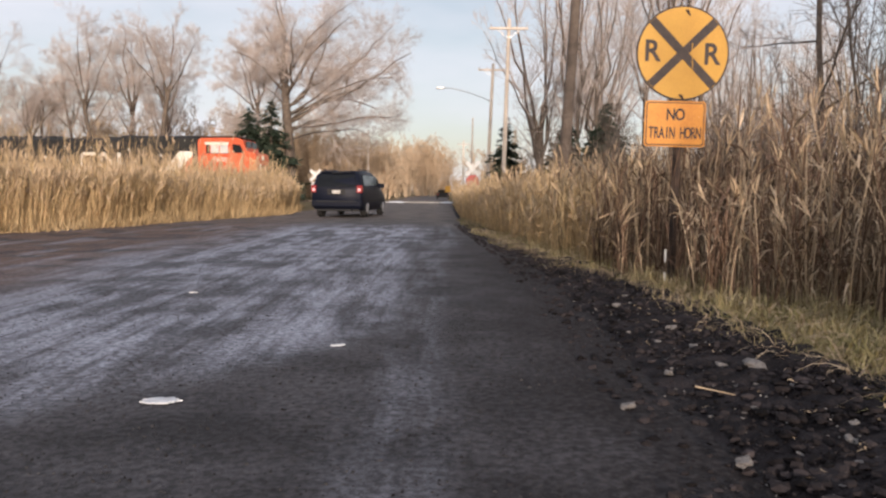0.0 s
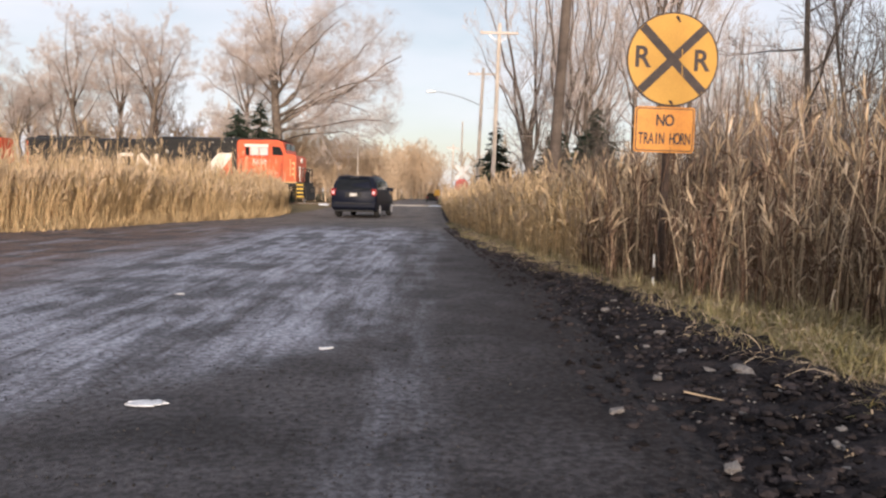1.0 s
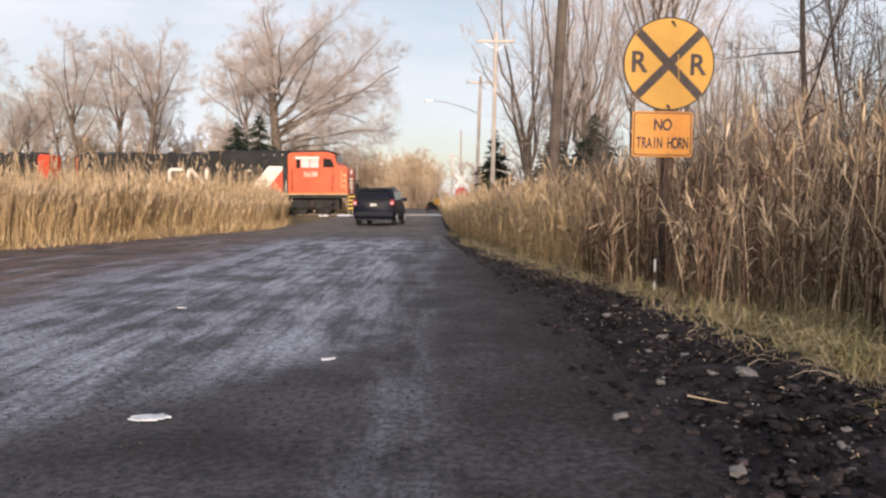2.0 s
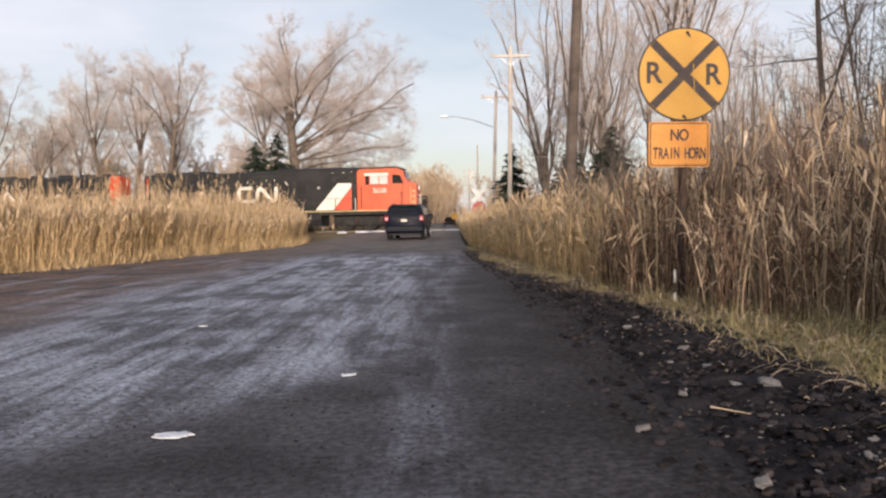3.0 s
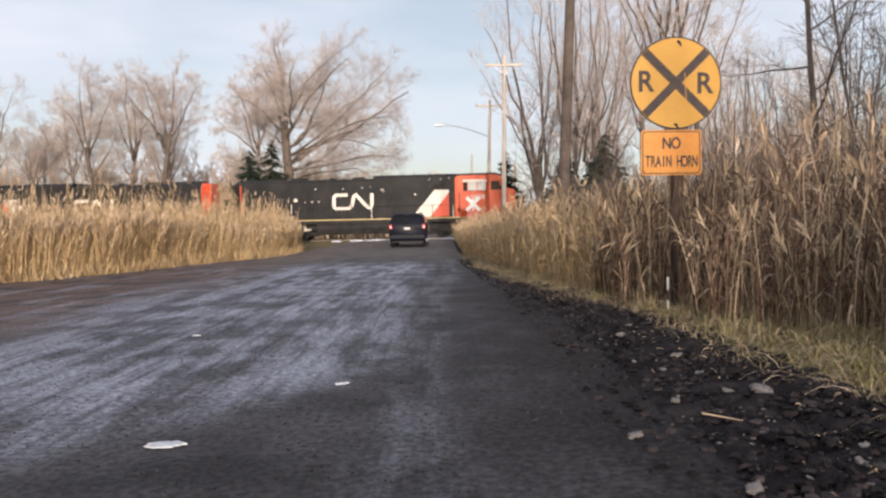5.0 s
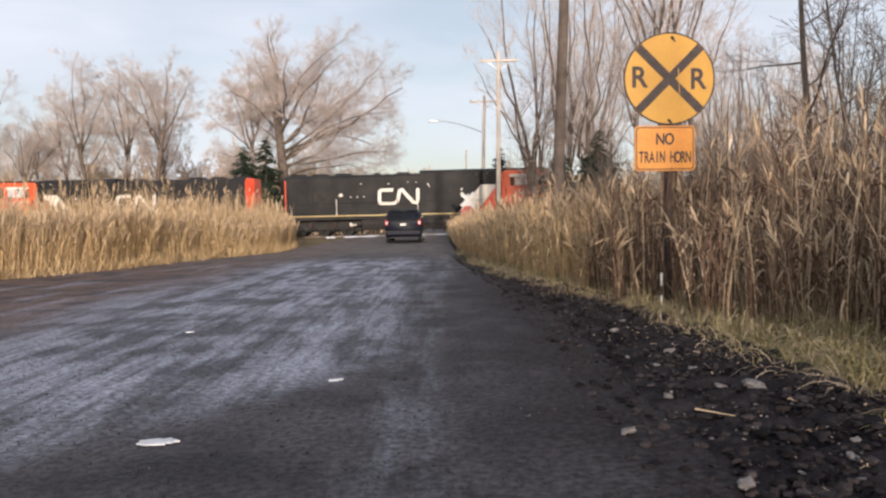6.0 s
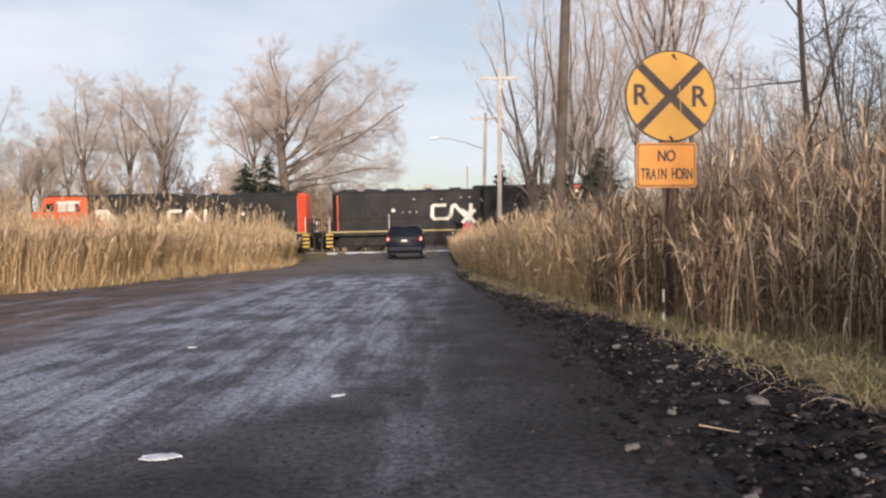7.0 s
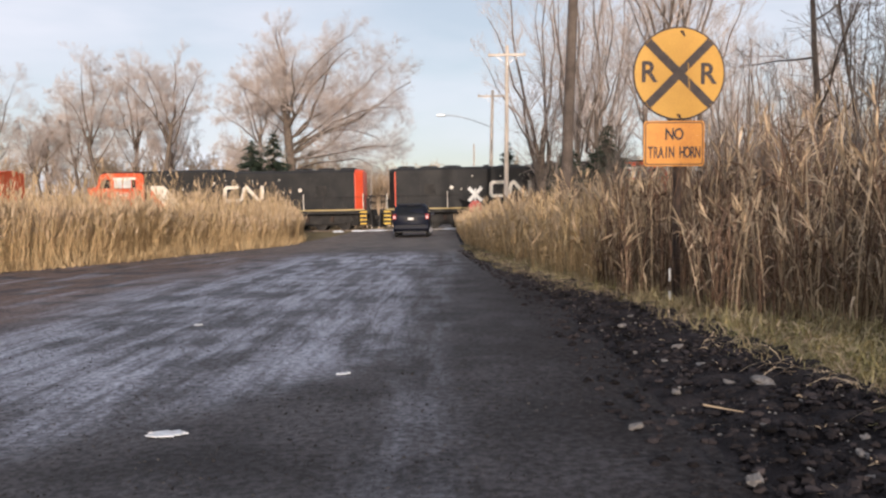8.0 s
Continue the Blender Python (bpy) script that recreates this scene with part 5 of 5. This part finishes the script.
# ---- reeds and grass ----
def reeds(name, label, r, xs, ys, tall, stems_mat, leaf_mat, stem=0.0045, leaf=0.014, leaves=5, lean=0.10, plume=0.55, segs=4, reach=1.0, flare=0.75):
    n = len(xs)
    base = np.stack([xs, ys, land_z(xs, ys) - 0.03], 1)
    tilt = r.normal(0, lean, (n, 2))
    up = unit(np.stack([tilt[:, 0], tilt[:, 1], np.ones(n)], 1))
    bend = np.stack([r.normal(0, 0.10, n), r.normal(0, 0.10, n), np.zeros(n)], 1)
    q = np.linspace(0, 1, segs)
    pts = base[:, None] + (up[:, None] * q[None, :, None] + bend[:, None] * (q * q)[None, :, None]) * tall[:, None, None]
    stalks = tubes(pts, stem * r.uniform(0.8, 1.3, (n, 1)) * np.linspace(1.1, 0.55, segs)[None], 3)
    a = r.uniform(0, 2 * np.pi, (n, leaves))
    f = r.uniform(0.12, 0.92, (n, leaves))
    root = (base[:, None] + (up[:, None] * f[..., None] + bend[:, None] * (f * f)[..., None]) * tall[:, None, None]).reshape(-1, 3)
    out = np.stack([np.cos(a), np.sin(a), np.zeros_like(a)], -1).reshape(-1, 3)
    ln = (tall[:, None] * reach * r.uniform(0.14, 0.32, (n, leaves))).ravel()
    rise, drop = r.uniform(0.5, 1.1, len(ln)), r.uniform(0.05, 1.2, len(ln))
    s = np.linspace(0, 1, 4)
    blade = root[:, None] + ln[:, None, None] * (out[:, None] * s[None, :, None] * flare)
    blade[:, :, 2] += ln[:, None] * (rise[:, None] * s[None] - drop[:, None] * s[None] ** 2)
    side = unit(np.stack([-out[:, 1], out[:, 0], r.normal(0, 0.6, len(ln))], 1))
    leafs = ribbons(blade, side, leaf * r.uniform(0.6, 1.3, (len(ln), 1)) * np.array([0.7, 1.0, 0.75, 0.05])[None])
    ob = part(name, array_mesh(name, *joined([stalks, leafs]), stems_mat), stems_mat)
    tagged(ob, label, "reeds", kind="stuff")
    pick = r.random(n) < plume
    top, way = pts[pick, -1], unit(pts[pick, -1] - pts[pick, -2] + r.normal(0, 0.12, (pick.sum(), 3)))
    m = 6
    top, way = np.repeat(top, m, 0), np.repeat(way, m, 0)
    start = top - way * r.uniform(0.0, 0.12, (len(top), 1))
    way = unit(way + r.normal(0, 0.17, way.shape))
    ln = r.uniform(0.12, 0.28, len(top))
    tuft = np.stack([start, start + way * ln[:, None] * 0.5, start + way * ln[:, None] - np.array([0, 0, 0.02])], 1)
    v, fc = ribbons(tuft, unit(np.cross(way, r.normal(size=way.shape))), r.uniform(0.7, 1.3, (len(top), 1)) * np.array([0.008, 0.017, 0.004])[None])
    ob = part("reed_plumes", array_mesh("reed_plumes", v, fc, leaf_mat), leaf_mat)
    tagged(ob, "feathery brown seed heads of the " + label.split(" ", 1)[1], "reeds", kind="stuff")


def left_bed():
    r = np.random.default_rng(21)
    ys = r.uniform(9, 51.0, 60000)
    edge = np.interp(ys, BED_Y, BED_X)
    back = np.maximum(0.66 * ys + 2, -edge + 2.0)
    depth = r.random(60000) ** 1.5
    xs = edge - 0.1 + 0.5 * rough_field(ys, ys * 0.4, 1.1) * 0.6 - depth * (back + edge)
    keep = r.random(60000) < np.clip(0.10 + 0.62 * np.exp(-(edge - xs) / 2.2), 0, 1)
    xs, ys, edge = xs[keep], ys[keep], edge[keep]
    inside = np.clip((edge - xs) / np.interp(ys, (18, 34), (2.6, 0.9)), 0, 1)
    low = (1.08 + 0.62 * inside + 0.30 * rough_field(xs, ys, 0.7, 1.0)) * r.uniform(0.60, 1.15, len(xs))
    tall = low + inside * r.uniform(0.3, 1.25, len(xs)) * (r.random(len(xs)) < 0.13)
    reeds("reed_bed", "golden dry reed bed beside the road", r, xs, ys, tall, M_REED, M_PLUME, 0.0052, 0.0115, 6, 0.075, 0.45, 3, 1.2, 0.36)


def right_bed():
    r = np.random.default_rng(22)
    n = 12500
    ys = -1.0 + 51 * r.random(n) ** 1.6
    xs = np.interp(ys, REED_Y, REED_X) + 5.0 * r.random(n) ** 1.6 + 0.15 * rough_field(ys, ys, 1.5)
    inside = np.clip((xs - np.interp(ys, REED_Y, REED_X)) / 2.2, 0, 1)
    tall = (0.85 + 0.7 * inside + 0.3 * rough_field(xs, ys, 0.9) + 0.35 * np.clip((13 - ys) / 4, 0, 1)) * r.uniform(0.5, 1.25, n)
    before_sign = (np.abs(xs - 2.05) < 0.85) & (ys < 7.7)      # low here so the reeds leave the sign in view
    tall = np.where(before_sign, np.minimum(tall, 0.75 + 0.4 * r.random(n)), tall)
    kind = r.random(n)
    deep = xs - np.interp(ys, REED_Y, REED_X) > 1.8
    fringe = xs - np.interp(ys, REED_Y, REED_X) < 0.6
    # golden colour where the bank is sunlit, duller where it is shaded
    far_part = (kind >= 0.2) & ((ys >= 13) & ~deep | fringe & (ys >= 9.5))
    few = np.where(ys < 7, 0.36, 0.28)
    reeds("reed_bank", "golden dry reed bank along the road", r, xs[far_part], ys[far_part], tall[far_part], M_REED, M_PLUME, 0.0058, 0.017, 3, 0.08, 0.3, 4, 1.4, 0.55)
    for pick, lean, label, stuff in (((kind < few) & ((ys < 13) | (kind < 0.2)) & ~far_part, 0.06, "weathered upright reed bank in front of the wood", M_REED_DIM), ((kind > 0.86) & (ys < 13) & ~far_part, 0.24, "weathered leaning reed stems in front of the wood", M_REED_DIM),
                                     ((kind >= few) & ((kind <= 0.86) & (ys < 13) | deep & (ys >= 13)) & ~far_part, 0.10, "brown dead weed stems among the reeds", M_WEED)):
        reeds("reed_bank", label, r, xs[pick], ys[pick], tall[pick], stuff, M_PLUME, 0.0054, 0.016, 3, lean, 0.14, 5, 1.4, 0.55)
    # broken, fallen stems
    m = 350
    ys = 3.4 + 26 * r.random(m) ** 1.6
    xs = np.interp(ys, REED_Y, REED_X) + 0.1 + 3.0 * r.random(m)
    z0 = land_z(xs, ys) + r.uniform(0.0, 0.9, m)
    a, e, ln = r.uniform(0, 2 * np.pi, m), r.uniform(-0.3, 0.9, m), r.uniform(0.5, 1.3, m)
    way = np.stack([np.cos(a) * np.cos(e), np.sin(a) * np.cos(e) * 0.6, np.sin(e)], 1)
    p0 = np.stack([xs, ys, np.maximum(z0, 0.04)], 1)
    p2 = p0 + way * ln[:, None]
    p2[:, 0] = np.maximum(p2[:, 0], np.interp(p2[:, 1], REED_Y, REED_X) - 0.05)
    p2[:, 2] = np.maximum(p2[:, 2], 0.06)
    v, f = tubes(np.stack([p0, (p0 + p2) / 2 + r.normal(0, 0.04, p0.shape), p2], 1), np.full((m, 3), 0.0030), 3)
    tagged(part("fallen_stems", array_mesh("fallen_stems", v, f, M_REED_DIM), M_REED_DIM), "broken pale stems leaning in the reed bank", "reeds", kind="stuff")


def verge_grass():
    r = np.random.default_rng(23)
    n = 34000
    ys = 1.6 + 24 * r.random(n) ** 1.9
    lo, hi = np.interp(ys, VERGE_Y, VERGE_X), np.interp(ys, REED_Y, REED_X) + 0.5
    xs = lo - 0.04 + 0.16 * rough_field(ys, ys * 0.5, 3.5) + (hi - lo) * r.random(n)
    tall = r.uniform(0.05, 0.19, n) * (0.50 + 0.6 * np.clip((xs - lo) / 0.5, 0, 1)) * np.clip(1.0 + 0.9 * rough_field(xs, ys, 4.5, 5.0), 0.25, 1.9)
    a = r.uniform(0, 2 * np.pi, n)
    out = np.stack([np.cos(a), np.sin(a), np.zeros(n)], 1)
    base = np.stack([xs, ys, land_z(xs, ys) - 0.01], 1)
    s = np.linspace(0, 1, 4)
    arch = r.uniform(0.5, 2.0, n)
    pts = base[:, None] + out[:, None] * (tall * arch)[:, None, None] * (s ** 1.5)[None, :, None]
    pts[:, :, 2] += tall[:, None] * (s[None] * 1.5 - 0.85 * s[None] ** 2 * np.minimum(arch, 1.5)[:, None])
    v, f = ribbons(pts, np.stack([-out[:, 1], out[:, 0], np.zeros(n)], 1), r.uniform(0.005, 0.010, (n, 1)) * np.array([1, 0.9, 0.6, 0.05])[None])
    tagged(part("verge_grass", array_mesh("verge_grass", v, f, M_GRASS), M_GRASS), "short faded yellow-green grass on the verge", "grass", kind="stuff")
    n = 5200
    ys = 2.6 + 20 * r.random(n) ** 2.0
    lo, hi = np.interp(ys, VERGE_Y, VERGE_X), np.interp(ys, REED_Y, REED_X) + 0.4
    xs = lo + 0.02 + 0.14 * rough_field(ys, ys * 0.5, 3.5) + (hi - lo) * r.random(n)
    ln, a = r.uniform(0.10, 0.34, n), r.uniform(0, 2 * np.pi, n)
    out = np.stack([np.cos(a) - 0.25, np.sin(a) - 0.25, np.zeros(n)], 1)
    s = np.linspace(0, 1, 5)
    base = np.stack([xs, ys, land_z(xs, ys)], 1)
    pts = base[:, None] + out[:, None] * ln[:, None, None] * (s ** 1.3)[None, :, None] * 0.85
    pts[:, :, 2] += ln[:, None] * (r.uniform(0.5, 1.2, n)[:, None] * s[None] - r.uniform(0.5, 1.0, n)[:, None] * s[None] ** 2) + 0.02
    v, f = ribbons(pts, unit(np.stack([-out[:, 1], out[:, 0], r.normal(0, 0.4, n)], 1)), r.uniform(0.004, 0.008, (n, 1)) * np.array([1, 1, 0.8, 0.5, 0.05])[None])
    tagged(part("dry_grass", array_mesh("dry_grass", v, f, M_REED_DIM), M_REED_DIM), "long dry straw blades bent over the verge", "grass", kind="stuff")
    n = 12000
    ys = r.uniform(8, 51, n)
    xs = np.interp(ys, BED_Y, BED_X) + 0.35 * rough_field(ys, ys * 0.4, 1.1) + np.interp(ys, (26, 38), (0.55, 0.15)) - 1.1 * r.random(n) ** 0.55
    tall = r.uniform(0.1, 0.45, n)
    base = np.stack([xs, ys, land_z(xs, ys) - 0.01], 1)
    way = unit(np.stack([r.normal(0, 0.5, n), r.normal(0, 0.5, n), np.ones(n)], 1))
    pts = np.stack([base, base + way * tall[:, None] * 0.6, base + way * tall[:, None] + r.normal(0, 0.06, base.shape)], 1)
    v, f = ribbons(pts, unit(np.cross(way, r.normal(size=way.shape))), np.full((n, 1), 0.014) * np.array([1, 0.8, 0.1])[None])
    tagged(part("edge_grass", array_mesh("edge_grass", v, f, M_REED), M_REED), "short dry straw grass at the reed bed's edge", "grass", kind="stuff")


left_bed()
right_bed()
verge_grass()


# ---- stones, gravel and litter ----
def pebbles(name, label, r, xs, ys, size, z, material):
    """Many small uneven stones, each a squashed octahedron."""
    n = len(xs)
    g = (1 + 5 ** 0.5) / 2
    ico = np.array([(-1, g, 0), (1, g, 0), (-1, -g, 0), (1, -g, 0), (0, -1, g), (0, 1, g), (0, -1, -g), (0, 1, -g), (g, 0, -1), (g, 0, 1), (-g, 0, -1), (-g, 0, 1)]) / 1.9
    v = ico[None] * r.uniform(0.65, 1.3, (n, 12, 1)) * size[:, None, None] * np.stack([r.uniform(0.8, 1.5, n), np.ones(n), r.uniform(0.4, 0.8, n)], 1)[:, None]
    a = r.uniform(0, 6.28, n)
    c, s = np.cos(a)[:, None], np.sin(a)[:, None]
    v = np.stack([v[..., 0] * c - v[..., 1] * s, v[..., 0] * s + v[..., 1] * c, v[..., 2]], -1)
    v += np.stack([xs, ys, z], 1)[:, None]
    tri = np.array([(0, 11, 5), (0, 5, 1), (0, 1, 7), (0, 7, 10), (0, 10, 11), (1, 5, 9), (5, 11, 4), (11, 10, 2), (10, 7, 6), (7, 1, 8),
                    (3, 9, 4), (3, 4, 2), (3, 2, 6), (3, 6, 8), (3, 8, 9), (4, 9, 5), (2, 4, 11), (6, 2, 10), (8, 6, 7), (9, 8, 1)])
    f = (tri[None] + np.arange(n)[:, None, None] * 12).reshape(-1, 3)
    tagged(part(name, array_mesh(name, v.reshape(-1, 3), f, material), material), label, "gravel", kind="stuff")


def litter():
    r = np.random.default_rng(31)
    n = 9000
    ys = 1.8 + 20 * r.random(n) ** 1.8
    lo, hi = np.interp(ys, RIGHT_Y, RIGHT_X), np.interp(ys, VERGE_Y, VERGE_X)
    xs = lo - 0.30 + (hi - lo + 0.45) * r.random(n) ** 0.8
    size = 0.003 + 0.030 * r.random(n) ** 6
    pebbles("dirt_gravel", "dark gravel and clods on the dirt strip", r, xs, ys, size, land_z(xs, ys) + 0.035 * np.clip((xs - lo) / 0.3, 0, 1) + 0.008, M_GRAVEL)
    n = 5000
    ys = 1.9 + 12 * r.random(n) ** 1.7
    lo, hi = np.interp(ys, RIGHT_Y, RIGHT_X), np.interp(ys, VERGE_Y, VERGE_X)
    xs = hi + 0.10 - (hi - lo) * r.random(n) ** 1.5
    size = 0.005 + 0.026 * r.random(n) ** 4.5
    pebbles("dirt_clods", "dark clods of earth piled along the verge", r, xs, ys, size, land_z(xs, ys) + 0.04 * np.clip((xs - lo) / 0.3, 0, 1) + 0.012, M_GRAVEL)
    n = 460
    ys = 2.2 + 24 * r.random(n) ** 1.3
    lo, hi = np.interp(ys, RIGHT_Y, RIGHT_X), np.interp(ys, VERGE_Y, VERGE_X)
    xs = hi + 0.12 - (hi - lo) * r.random(n) ** 1.8
    base = np.stack([xs, ys, land_z(xs, ys) + 0.066], 1)
    a, e = r.uniform(0, 6.28, n), r.normal(0.05, 0.15, n)
    way = np.stack([np.cos(a), np.sin(a), e], 1) * r.uniform(0.015, 0.06, (n, 1))
    v, f = ribbons(np.stack([base, base + way * 0.5 + np.array([0, 0, 0.008]), base + way], 1), unit(np.cross(way, r.normal(0, 0.3, way.shape) + np.array([0, 0, 1.0]))), r.uniform(0.003, 0.010, (n, 1)) * np.array([0.7, 1, 0.3])[None])
    tagged(part("straw_litter", array_mesh("straw_litter", v, f, M_REED_DIM), M_REED_DIM), "pale bits of straw and leaf on the dirt strip", "straw", kind="stuff")
    n = 700
    ys = 1.8 + 14 * r.random(n) ** 1.6
    lo, hi = np.interp(ys, RIGHT_Y, RIGHT_X), np.interp(ys, VERGE_Y, VERGE_X)
    xs = lo + (hi - lo + 0.1) * r.random(n)
    pebbles("pale_chips", "pale chips of stone and leaf on the dirt strip", r, xs, ys, 0.003 + 0.007 * r.random(n) ** 3, land_z(xs, ys) + 0.04 * np.clip((xs - lo) / 0.3, 0, 1) + 0.008, M_STONE)
    n = 17000
    ys = 1.6 + 10 * r.random(n) ** 1.7
    xs = -3.6 + 4.7 * r.random(n) ** 0.8
    pebbles("road_gravel", "loose dark grit on the road", r, xs, ys, 0.0025 + 0.0055 * r.random(n) ** 4, np.full(n, 0.006), M_GRIT)
    # single stones
    shapes = []
    for k in range(5):
        bm = bmesh.new()
        bmesh.ops.create_icosphere(bm, subdivisions=2, radius=1.0)
        for v in bm.verts:
            q = v.co * 1.4 + Vector((k * 7.0, 0, 0))
            v.co *= 0.85 + 0.55 * noise.noise(q) + 0.25 * noise.noise(q * 2.7)
            v.co.z = max(-0.4, min(0.42, v.co.z * 0.6))
        me = bpy.data.meshes.new("stone")
        bm.to_mesh(me)
        bm.free()
        me.materials.append(M_STONE)
        shapes.append(me)
    spots = [(1.19, 3.82, .036), (1.67, 3.87, .066), (1.43, 6.03, .048), (1.56, 4.99, .046), (1.53, 4.43, .03), (0.85, 3.32, .032), (1.07, 2.54, .036),
             (1.52, 3.95, .032), (1.55, 2.72, .028), (1.62, 6.5, .03), (1.62, 5.3, .036), (1.74, 3.2, .030), (1.66, 2.9, .024), (1.36, 4.6, .024)]
    for n in range(60):
        y = 2.3 + 14 * r.random() ** 1.5
        lo, hi = np.interp(y, RIGHT_Y, RIGHT_X), np.interp(y, VERGE_Y, VERGE_X)
        spots.append((lo + (hi - lo) * r.uniform(0.15, 1.0), y, 0.008 + 0.020 * r.random() ** 2))
    for n, (x, y, s) in enumerate(spots):
        s *= 1.0 if n < 14 else 0.8
        ob = part("stone", shapes[n % 5], M_STONE)
        z = float(land_z(x, y)) + (0.045 if x > 0.9 else 0.012)
        ob.matrix_basis = pose(x, y, z + s * 0.2, r.uniform(-15, 15), r.uniform(-15, 15), r.uniform(0, 360)) @ Matrix.Diagonal((s * r.uniform(0.8, 1.5), s, s * r.uniform(0.7, 1.1), 1))
        tagged(ob, "pale grey stone lying on the dark dirt" if x > 0.9 else "pale stone lying on the road", "stone", "stones on the dirt strip")
    # thin ice in hollows of the road
    for x, y, a, b, rz in ((-1.30, 3.35, 0.085, 0.046, 4), (-0.66, 4.62, 0.045, 0.025, 30), (-2.35, 6.9, 0.035, 0.02, 0)):
        bm = bmesh.new()
        rim = [(a * (1 + 0.2 * math.sin(2.1 * k + x * 9) + 0.2 * math.sin(5.3 * k)) * math.cos(k * math.pi / 15), b * (1 + 0.2 * math.sin(1.7 * k + y * 7) + 0.25 * math.sin(4.1 * k)) * math.sin(k * math.pi / 15)) for k in range(30)]
        slab(bm, rim, 2, -0.006, 0.001)
        ob = part("ice_patch", bm, M_ICE)
        ob.matrix_basis = pose(x, y, 0.014, 0, 0, rz)
        tagged(ob, "small patch of white ice in a hollow of the road", "ice patch", "ice patches on the road")
    ob = part("stick", rodded((-0.09, 0, 0), (0.08, 0.02, 0), 0.0045, 0.002, 7), M_REED_DIM)
    ob.matrix_basis = pose(1.225, 3.24, 0.115, 0, 4, -38)
    tagged(ob, "short pale stick lying on the dark dirt", "stick")


litter()


# ---- what moves ----
TRAIN_SPEED, TRAIN_AT = 3.735, -23.24      # metres a second; the emblem's middle at the start
VAN_ROWS = ((0.0, -3.95, 27.2, -6.5), (0.5, -3.63, 29.0, -6.5), (1.0, -3.31, 30.8, -6.0), (1.75, -2.86, 33.1, -5.0), (2.5, -2.49, 35.0, -4.0), (3.0, -2.28, 36.0, -3.2),
            (3.5, -2.12, 36.8, -2.4), (4.5, -1.99, 37.8, -1.0), (5.5, -1.93, 38.3, -0.6), (6.5, -1.89, 38.5, -0.5), (8.0, -1.89, 38.5, -0.5))


def motions():
    times = [k / 10 for k in range(0, 81)]
    ts = [r[0] for r in VAN_ROWS]
    def ground(y):
        return float(ground_z(y)) + 0.012
    walk(van, [(t, pose(x, y, (ground(y + 0.98) + ground(y + 3.95)) / 2, 0, 0, rz)) for t, x, y, rz in VAN_ROWS])
    for wheel in [o for o in van.children if o.name.startswith("wheel")]:
        p = wheel.location.copy()
        rows = []
        for t in times:
            y = float(np.interp(t, ts, [r[2] for r in VAN_ROWS]))
            rows.append((t, pose(p.x, p.y, p.z, -math.degrees((y - 27.2) / 0.335), 0, 0)))
        walk(wheel, rows)
    for unit_, gap, turn in ((lead_loco, 0.0, 0), (second_loco, -19.43, 180), (freight_car, -37.9, 0)):
        walk(unit_, [(t, TRACK @ pose(TRAIN_AT + gap + TRAIN_SPEED * t, 0, RAILHEAD, 0, 0, turn)) for t in times])
        for axle in [o for o in unit_.children if o.name.startswith("wheelset")]:
            p, sign = axle.location.copy(), -1 if turn else 1
            walk(axle, [(t, pose(p.x, p.y, p.z, 0, sign * math.degrees(TRAIN_SPEED * t / p.z), 0)) for t in times])


motions()
